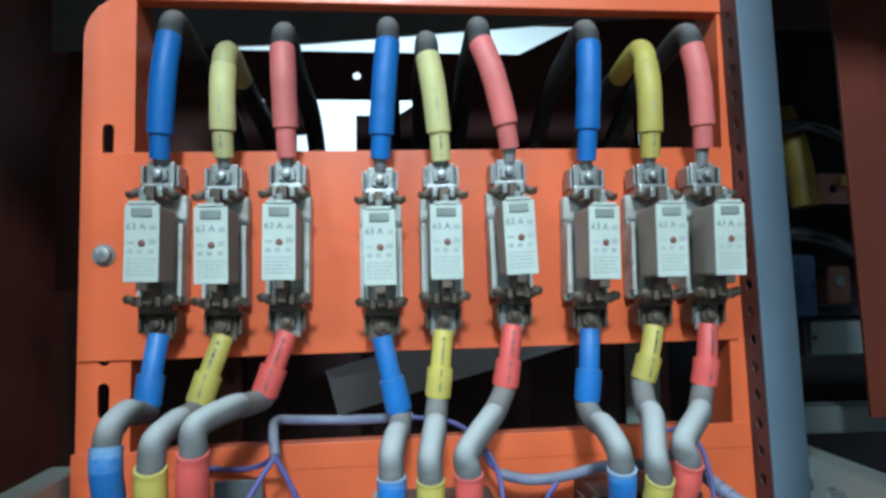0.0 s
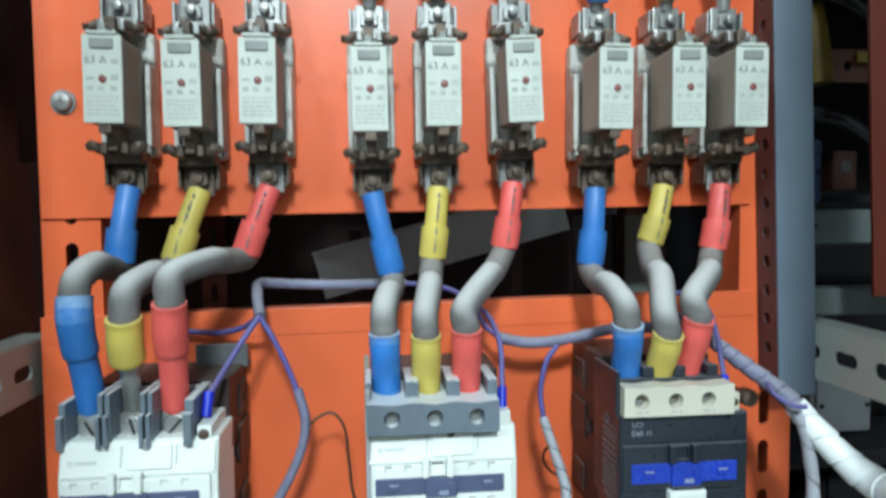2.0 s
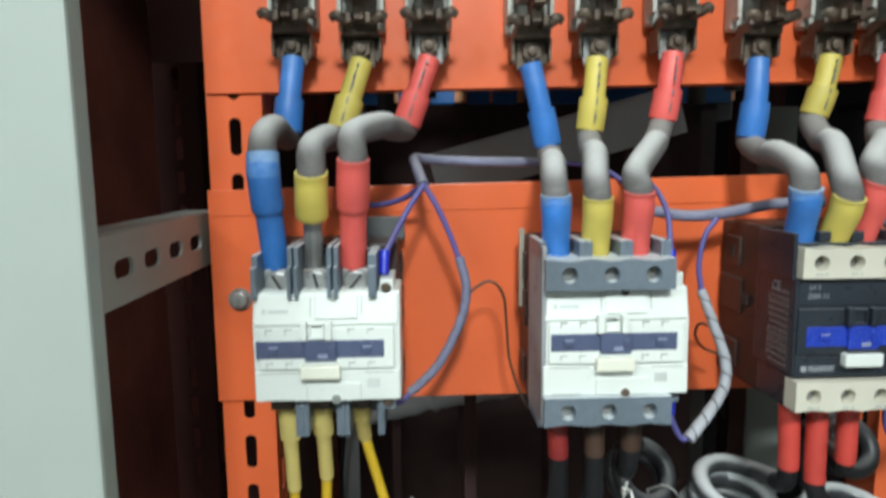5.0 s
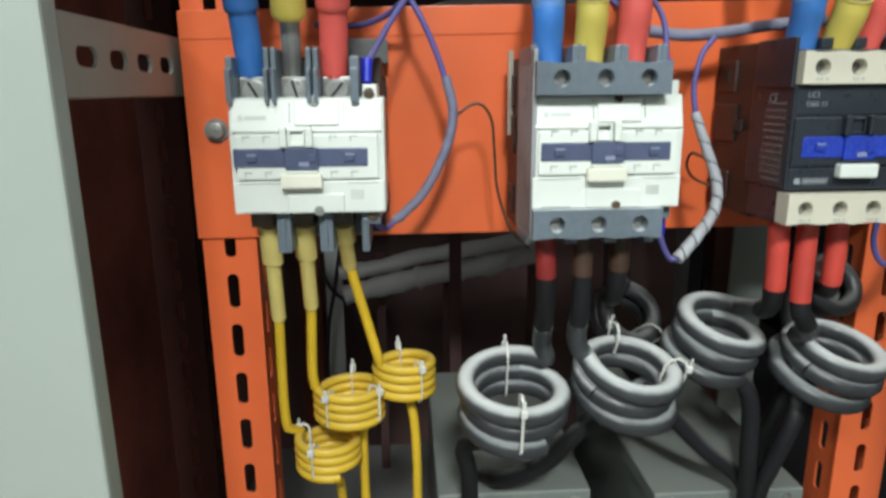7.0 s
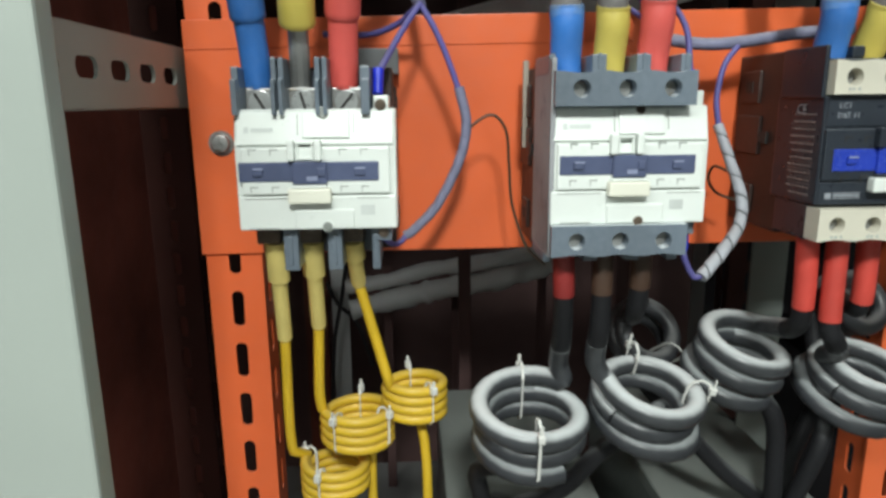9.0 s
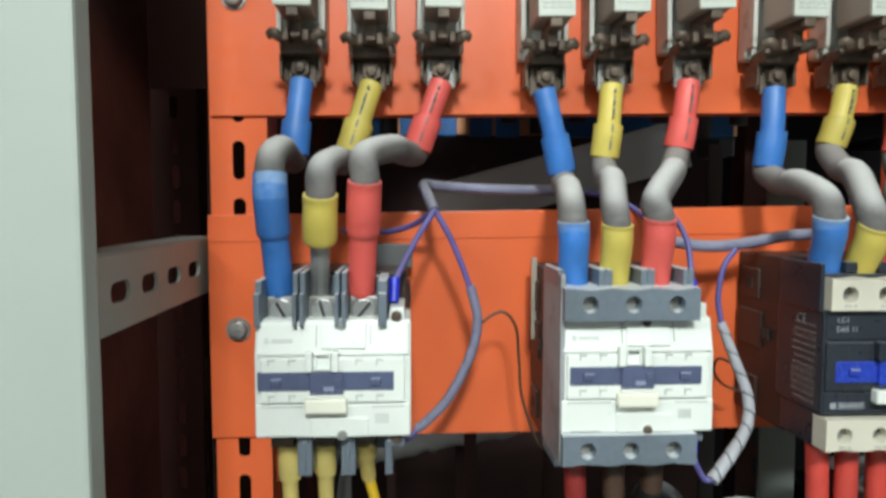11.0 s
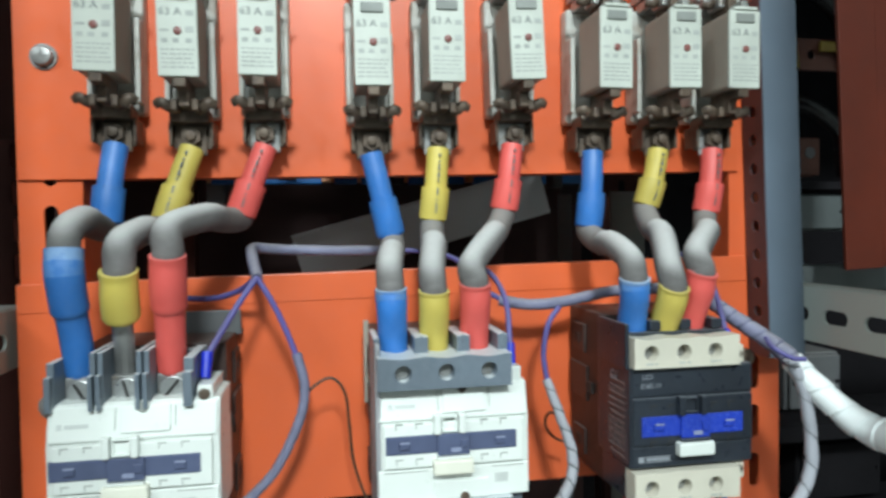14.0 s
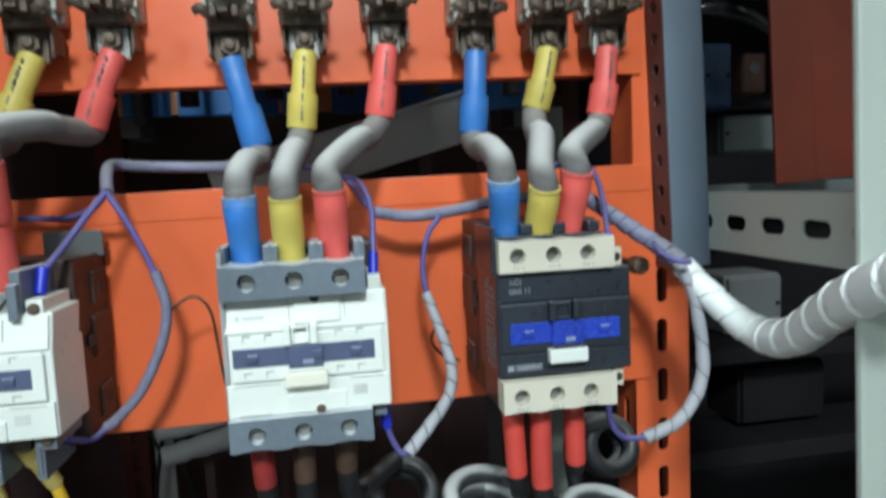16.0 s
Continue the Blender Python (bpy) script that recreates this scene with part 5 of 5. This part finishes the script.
def cable_tie(c, r, tube_r, turns, pitch, ang, tilt=(0, 0), tail=0.004):
    """A nylon strap round the stacked turns, with its head and cut tail."""
    p = thing("cable_tie", c, "white nylon tie strapped round a cable coil", "cable tie", "cable ties on the coils")
    m = Euler((radians(tilt[0]), radians(tilt[1]), 0)).to_matrix().to_4x4() @ Matrix.Rotation(ang, 4, "Z")
    g = tube_r + 0.0010
    low = -pitch * turns - g
    pts = [(r - g, 0, 0), (r - g * 0.7, 0, g * 0.7), (r, 0, g), (r + g * 0.7, 0, g * 0.7), (r + g, 0, 0), (r + g, 0, low * 0.5), (r + g, 0, low + g), (r, 0, low), (r - g, 0, low + g), (r - g, 0, low * 0.5), (r - g, 0, 0)]
    b = sweep(bmesh.new(), [m @ Vector(q) for q in pts], 0.0011, 6, 0.5)
    part("strap", b, M_TIE, p)
    b = bmesh.new()
    s = bmesh.new()
    box(s, r + g - 0.001, r + g + 0.003, -0.002, 0.002, -0.002, 0.003, 0.0006)
    box(s, r + g + 0.0005, r + g + 0.0015, -0.001, 0.001, 0.003, 0.003 + tail, 0.0002)
    join(b, s, m)
    part("head", b, M_TIE, p)


def yellow_lead(c, r, turns, start, top, mid, tail, tie_angs):
    p = thing("yellow_lead", (0, 0, 0), "thin yellow cable wound into a small tied coil", "cable", "yellow leads under the open contactor")
    top, mid = Vector(top), [Vector(q) for q in mid]
    sl = spline([top, top + (mid[0] - top) * 0.5, mid[0]], 8)
    b = sweep(bmesh.new(), cut_line(sl, 0.0, 0.36), 0.0066, 14, 0.8)
    part("terminal_sleeve", b, M_PALEYEL, p, "pale yellow sleeve", True)
    b = sweep(bmesh.new(), cut_line(sl, 0.34, 1.0), 0.0047, 14)
    part("lead_sleeve", b, M_PALEYEL, p, "", True)
    hl = helix(c, r, turns, 0.0066, start)
    line = spline([mid[0] + (top - mid[0]) * 0.05, *mid], 8) + hl + spline([hl[-1], *[Vector(q) for q in tail]], 6)[1:]
    part("cable", sweep(bmesh.new(), line, 0.0034, 12), M_YCABLE, p, "", True)
    for a in tie_angs:
        cable_tie(c, r, 0.0034, turns - 0.6, 0.0066, a)


yellow_lead((-0.1378, -0.032, 0.9885), 0.0205, 3.4, radians(160), (-0.1600, -0.074, 1.1520), [(-0.1640, -0.045, 1.0830), (-0.1665, -0.036, 1.02), (-0.166, -0.033, 0.9965)], [(-0.1300, -0.030, 0.94), (-0.128, -0.03, 0.86), (-0.128, 0.0, 0.71)], (radians(150), radians(250)))
yellow_lead((-0.1215, -0.030, 1.0270), 0.0222, 3.6, radians(190), (-0.1395, -0.074, 1.1520), [(-0.1425, -0.043, 1.0900), (-0.1448, -0.040, 1.045), (-0.1440, -0.038, 1.030)], [(-0.1130, -0.02, 0.99), (-0.113, -0.02, 0.88), (-0.113, 0.0, 0.71)], (radians(240), radians(325), radians(88)))
yellow_lead((-0.0822, -0.026, 1.0435), 0.0196, 3.8, radians(215), (-0.1165, -0.074, 1.1520), [(-0.1160, -0.045, 1.1180), (-0.1050, -0.040, 1.072), (-0.0995, -0.040, 1.050)], [(-0.0760, -0.03, 1.0), (-0.075, -0.03, 0.86), (-0.075, 0.0, 0.71)], (radians(300), radians(100)))


def gray_lead(name_col, c, r, turns, start, top, path, tail, mat_sleeve, ties, tilt=(0, 0), tr=0.0064, held=None, back=False):
    p = thing("motor_lead", (0, 0, 0), f"black lead with {name_col} sleeve, wound into a dusty coil", "cable", "coiled leads over the boxes")
    top = Vector(top)
    path = [Vector(q) for q in path]
    hl = helix(c, r, turns, 2 * tr + 0.0003, start, tilt)
    rng = random.Random(int(c[0] * 10000))
    p1, p2, p3 = (rng.uniform(0, 6.28) for _ in range(3))
    mid = Vector(c)
    for k, q in enumerate(hl):
        # loose turns: each one sits a little off the one above
        u = k / 22
        fade = min(1.0, max(0.0, u - 0.25))
        q += (q - mid) * (0.05 * fade * math.sin(2.1 * u + p1))
        q += Vector((0.0022 * math.sin(1.7 * u + p2), 0.0022 * math.sin(1.3 * u + p3), 0.0012 * math.sin(2.6 * u + p1))) * fade
    down = spline([top, *path, hl[0], hl[3]], 8)[:-9]
    k = 9
    b = sweep(bmesh.new(), down[:k], 0.0063, 14)
    part("sleeve", b, mat_sleeve, p, f"{name_col} shrink sleeve", True)
    part("straight_run", sweep(bmesh.new(), down[k - 2:-10], lambda f: tr * (0.88 + 0.11 * min(1, f * 1.2)), 14), M_RUN, p, "", True)
    # rear coils and lower turns get colours darkened for shade
    part("top_turn", sweep(bmesh.new(), down[-13:] + hl[:25], tr, 16), M_COILSHADE if back else M_COIL, p, "dusty upper turn, contactor's shade put into its colour" if back else "dust-whitened upper turn", True)
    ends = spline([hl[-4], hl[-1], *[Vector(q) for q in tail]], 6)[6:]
    part("lower_coil", sweep(bmesh.new(), hl[24:], tr, 16), M_COILSHADE if back else M_COILLOW, p, "lower coil, shade and thinner dust in its colour", True)
    part("tail", sweep(bmesh.new(), ends, tr * 0.98, 12), M_RUN, p, "", True)
    for a in ties:
        cable_tie(c, r, tr, held or turns - 0.5, 2 * tr + 0.0003, radians(a), tilt, 0.006)


M_UMBER = material("umber_sleeve", (0.060, 0.032, 0.020), 0.5, vary=0.3, scale=45, bump=0.1)
gray_lead("red", (-0.0108, -0.070, 1.0465), 0.0312, 2.75, radians(40), (0.0052, -0.0795, 1.1450), [(0.0066, -0.0790, 1.1170), (0.0085, -0.070, 1.090), (0.0110, -0.052, 1.064)], [(-0.0385, -0.052, 0.990), (-0.0365, -0.040, 0.955), (-0.0350, -0.030, 0.900), (-0.0350, -0.030, 0.740)], M_SHADERED, (270, 90), (9, 0))
gray_lead("brown", (0.0690, -0.064, 1.0530), 0.0300, 2.6, radians(185), (0.0285, -0.0800, 1.1450), [(0.0285, -0.0810, 1.1180), (0.0290, -0.078, 1.095), (0.0310, -0.066, 1.070)], [(0.045, -0.050, 1.000), (0.020, -0.040, 0.965), (-0.008, -0.020, 0.940), (-0.020, 0.010, 0.924)], M_UMBER, (97, 352), (17, 6), held=0.9)
gray_lead("brown", (0.0930, 0.004, 1.0640), 0.0220, 2.2, radians(120), (0.0520, -0.0790, 1.1450), [(0.0520, -0.0780, 1.1210), (0.0540, -0.066, 1.100), (0.0680, -0.020, 1.085)], [(0.100, -0.010, 1.010), (0.140, -0.020, 0.965), (0.178, -0.0265, 0.930), (0.184, -0.0280, 0.880)], M_UMBER, (330,), (52, 20), back=True)
gray_lead("red", (0.1450, -0.034, 1.0705), 0.0258, 2.75, radians(50), (0.1500, -0.0810, 1.1510), [(0.1525, -0.0795, 1.1060), (0.1575, -0.066, 1.088), (0.1650, -0.034, 1.077)], [(0.165, -0.045, 1.010), (0.170, -0.042, 0.965), (0.176, -0.034, 0.928), (0.178, -0.030, 0.880)], M_DEEPRED, (), (14, 9))
gray_lead("red", (0.2220, -0.048, 1.0560), 0.0300, 2.75, radians(180), (0.1670, -0.0830, 1.1510), [(0.1660, -0.0860, 1.0990), (0.1715, -0.084, 1.086), (0.1830, -0.072, 1.073)], [(0.200, -0.045, 1.000), (0.190, -0.040, 0.955), (0.186, -0.034, 0.928), (0.186, -0.030, 0.880)], M_DEEPRED, (), (18, 8))
gray_lead("red", (0.2480, -0.004, 1.0830), 0.0180, 2.2, radians(110), (0.1895, -0.0780, 1.1510), [(0.1904, -0.0770, 1.1080), (0.1960, -0.060, 1.100), (0.2150, -0.015, 1.100)], [(0.222, 0.000, 1.010), (0.200, -0.010, 0.960), (0.192, -0.022, 0.930), (0.192, -0.028, 0.880)], M_DEEPRED, (), (66, 10), back=True)


def metal_box(x0, x1, y0, y1, z0, z1):
    p = thing("capacitor_box", ((x0 + x1) / 2, (y0 + y1) / 2, z0), "gray-green enamelled steel box under the coiled leads", "metal box", "boxes on the shelf")
    w, d, h = (x1 - x0) / 2, (y1 - y0) / 2, z1 - z0
    b = bmesh.new()
    box(b, -w, w, -d, d, 0, h - 0.014, 0.002)
    part("body", b, M_BOX, p)
    b = bmesh.new()
    box(b, -w - 0.0015, w + 0.0015, -d - 0.0015, d + 0.0015, h - 0.0138, h, 0.0022, 3)
    part("lid", b, M_BOX, p)
    for x in (-w + 0.012, w - 0.012):
        b = bmesh.new()
        cyl(b, (x, -d - 0.0015, h - 0.007), (x, -d - 0.0035, h - 0.007), 0.0036, 14, None, 0.0006)
        part("lid_screw", b, M_ZINC, p, "", True)


metal_box(-0.0570, 0.0620, -0.0080, 0.2200, 0.70, 0.920)
metal_box(0.1130, 0.2310, -0.0180, 0.2200, 0.70, 0.920)


# ---------- control wires ----------
def wrapped(p, line, r, mat, turns, groove=0.16, lip=0.0):
    """A spiral wrap: a tube whose radius steps along a helix; lip makes each turn lap over the next."""
    n = 16
    b = bmesh.new()
    rings = []
    up = Vector((0.1, 0.97, 0.2))
    total = len(line) - 1
    for i, q in enumerate(line):
        d = (line[min(i + 1, total)] - line[max(i - 1, 0)]).normalized()
        up = (up - d * up.dot(d)).normalized()
        side = d.cross(up)
        rr = r(i / total) if callable(r) else r
        ring = []
        for k in range(n):
            a = 2 * math.pi * k / n
            f = (turns * i / total + k / n) % 1.0
            k_r = rr * (1 - groove * (1 if f < 0.10 else 0) + lip * (f - 0.5)) * (1 + 0.5 * lip * noise.noise(q * 70))
            ring.append(b.verts.new(q + up * (k_r * math.cos(a)) + side * (k_r * math.sin(a))))
        rings.append(ring)
    for a, c in zip(rings, rings[1:]):
        for k in range(n):
            b.faces.new((a[k], a[(k + 1) % n], c[(k + 1) % n], c[k]))
    b.faces.new(rings[0])
    b.faces.new(rings[-1])
    wrap = part("spiral_wrap", b, mat, p, "", True)
    if mat is M_SPIRAL:
        # a thin dark tube paints the shade in the shallow spiral groove
        pts = []
        up = Vector((0.1, 0.97, 0.2))
        for i in range(total + 1):
            d = (line[min(i + 1, total)] - line[max(i - 1, 0)]).normalized()
            up = (up - d * up.dot(d)).normalized()
            rr = (r(i / total) if callable(r) else r) * 0.93
            for q in range(3):
                a = -2 * math.pi * turns * (i + q / 3) / total + 0.3
                pts.append(line[i].lerp(line[min(i + 1, total)], q / 3) + up * (rr * math.cos(a)) + d.cross(up) * (rr * math.sin(a)))
        part("gap_shade", sweep(bmesh.new(), pts, 0.00040, 5), M_INKGAP, wrap, "dark line painting the shade in the spiral's gap")
    return wrap


harness = thing("control_harness", (0, 0, 0), "violet control wires in dusty spiral wrap between the contactors", "wiring")
wrapped(harness, spline([(-0.0745, -0.040, 1.284), (-0.0790, -0.022, 1.296), (-0.0800, -0.006, 1.3015), (-0.068, 0.002, 1.3005), (-0.03, 0.006, 1.2985), (0.02, 0.012, 1.298)], 14), 0.0036, M_VIOLETWRAP, 22)
tube("wire", [(0.02, 0.012, 1.298), (0.05, 0.008, 1.294), (0.066, -0.004, 1.284), (0.074, -0.022, 1.270), (0.085, -0.034, 1.263)], 0.0018, M_PURPLE, harness)
wrapped(harness, spline([(0.080, -0.030, 1.2645), (0.100, -0.036, 1.2615), (0.125, -0.036, 1.263), (0.160, -0.03, 1.268), (0.19, -0.04, 1.27)], 14), 0.0038, M_VIOLETWRAP, 20)
tube("wire", [(-0.0745, -0.042, 1.2845), (-0.083, -0.050, 1.272), (-0.0915, -0.060, 1.2575), (-0.0985, -0.075, 1.2440)], 0.0019, M_PURPLE, harness)
tube("wire", [(-0.0745, -0.040, 1.2845), (-0.088, -0.026, 1.275), (-0.107, -0.014, 1.270), (-0.135, -0.008, 1.271)], 0.0019, M_PURPLE, harness)
tube("wire", [(-0.0745, -0.042, 1.2845), (-0.066, -0.043, 1.270), (-0.0580, -0.042, 1.2520), (-0.0515, -0.041, 1.2340)], 0.0018, M_PURPLE, harness)
wrapped(harness, spline([(-0.0520, -0.041, 1.237), (-0.0475, -0.041, 1.2165), (-0.0512, -0.041, 1.1950), (-0.0650, -0.041, 1.1670), (-0.0800, -0.042, 1.1510), (-0.0860, -0.043, 1.1470)], 16), 0.0031, M_VIOLETWRAP, 12, 0.2)
tube("wire", [(-0.085, -0.043, 1.1475), (-0.0910, -0.050, 1.1435), (-0.0965, -0.062, 1.1480), (-0.0985, -0.075, 1.1560)], 0.0018, M_PURPLE, harness)
b = bmesh.new()
cyl(b, (-0.0985, -0.0745, 1.2460), (-0.0990, -0.0800, 1.2330), 0.0031, 14, 0.0028)
part("ferrule", b, M_FERRULE, harness, "bright blue wire end ferrule", True)
b = bmesh.new()
cyl(b, (-0.0975, -0.070, 1.1520), (-0.0990, -0.078, 1.1600), 0.0029, 14)
part("ferrule", b, M_FERRULE, harness, "", True)

branch = thing("control_wire", (0, 0, 0), "violet wire dropping into gray spiral wrap beside a contactor", "wiring")
tube("wire", [(0.1185, -0.040, 1.2600), (0.1105, -0.041, 1.2490), (0.1062, -0.043, 1.2300), (0.1075, -0.0455, 1.2125)], 0.0018, M_PURPLE, branch)
wrapped(branch, spline([(0.1072, -0.0455, 1.2135), (0.1135, -0.052, 1.1917), (0.1184, -0.060, 1.1703), (0.1154, -0.066, 1.1539), (0.1016, -0.075, 1.1397), (0.0868, -0.0824, 1.1269)], 18), lambda f: 0.0030 + 0.0010 * f, M_SPIRAL, 9, 0.22, 0.12)
tube("wire", [(0.0880, -0.0820, 1.1278), (0.0830, -0.0810, 1.1270), (0.0780, -0.0795, 1.1360), (0.0757, -0.0795, 1.1450), (0.0745, -0.08, 1.1520)], 0.0018, M_PURPLE, branch)
b = bmesh.new()
cyl(b, (0.0760, -0.079, 1.1430), (0.0745, -0.082, 1.1570), 0.0030, 14)
part("ferrule", b, M_FERRULE, branch, "bright blue wire end ferrule", True)

loop = thing("thin_wire", (0, 0, 0), "thin dark single wire looping over the orange plate", "wire")
tube("wire", [(-0.0500, -0.040, 1.2060), (-0.0437, -0.040, 1.2144), (-0.0316, -0.040, 1.2205), (-0.0230, -0.040, 1.2110), (-0.0205, -0.038, 1.1900), (-0.0178, -0.036, 1.1640), (-0.0084, -0.038, 1.1372), (0.0031, -0.040, 1.1256)], 0.0009, M_THIN, loop, "", 8)
loop = thing("thin_wire", (0, 0, 0), "thin dark wire loop beside the gray spiral wrap", "wire")
tube("wire", [(0.1300, -0.030, 1.1640), (0.1180, -0.028, 1.1690), (0.1120, -0.028, 1.1780), (0.1150, -0.028, 1.1860), (0.1240, -0.028, 1.1830)], 0.0009, M_THIN, loop, "", 8)

for pts, end in ((((0.060, -0.030, 1.2880), (0.0690, -0.050, 1.2840), (0.0745, -0.066, 1.2680), (0.0735, -0.078, 1.2440)), (0.0725, -0.083, 1.2310)),
                 (((0.1990, -0.030, 1.2900), (0.2090, -0.036, 1.2925), (0.2185, -0.046, 1.2850), (0.2190, -0.060, 1.2680), (0.2130, -0.080, 1.2460)), (0.2105, -0.088, 1.2345))):
    w = thing("control_wire", (0, 0, 0), "short violet wire curling into a coil terminal", "wire")
    tube("wire", pts, 0.0017, M_PURPLE, w)
    b = bmesh.new()
    cyl(b, pts[-1], end, 0.0028, 14)
    part("ferrule", b, M_FERRULE, w, "bright blue wire end ferrule", True)

bundle = thing("cable_bundle", (0, 0, 0), "thick control bundle in white spiral wrap", "wiring")
BUNDLE = [(0.1990, -0.040, 1.2780), (0.2212, -0.045, 1.2630), (0.2376, -0.055, 1.2490), (0.2603, -0.070, 1.2295), (0.2735, -0.080, 1.2110), (0.2865, -0.096, 1.1925), (0.2930, -0.116, 1.1855), (0.2900, -0.143, 1.1925), (0.2830, -0.170, 1.2080), (0.2750, -0.198, 1.2230), (0.2710, -0.225, 1.2360), (0.2690, -0.262, 1.2520)]
bl = spline(BUNDLE, 40)
k3 = int(len(bl) * 0.30)
wrapped(bundle, bl[:k3 + 2], lambda f: 0.0040 + 0.0022 * f, M_VIOLETWRAP, 10, 0.12, 0.10)
wrapped(bundle, bl[k3:], lambda f: 0.0072 + 0.0034 * min(1, f * 2.6), M_WRAPWHITE, 12, 0.07, 0.08)
tube("wire", [(0.2460, -0.074, 1.2390), (0.2440, -0.084, 1.2345), (0.2520, -0.090, 1.2290), (0.2600, -0.092, 1.2280)], 0.0016, M_PURPLE, bundle)
drop = thing("control_wire", (0, 0, 0), "gray spiral-wrapped wire hanging in a loop to the black contactor", "wiring")
wrapped(drop, spline([(0.2600, -0.078, 1.2260), (0.2692, -0.080, 1.2036), (0.2742, -0.080, 1.1565), (0.2600, -0.080, 1.1290), (0.2350, -0.080, 1.1180)], 20), 0.0040, M_SPIRAL, 9, 0.16, 0.10)
tube("wire", [(0.2365, -0.080, 1.1185), (0.2200, -0.080, 1.1210), (0.2110, -0.082, 1.1360), (0.2105, -0.085, 1.1560)], 0.0018, M_PURPLE, drop)
b = bmesh.new()
cyl(b, (0.2490, -0.040, 1.2215), (0.2500, -0.050, 1.2215), 0.0060, 16, None, 0.0012)
cyl(b, (0.2485, -0.0003, 1.2215), (0.2490, -0.040, 1.2215), 0.0035, 12)
tagged(part("standoff", b, M_RUST, None, "", True), "tarnished standoff stud under the cable bundle", "stud")
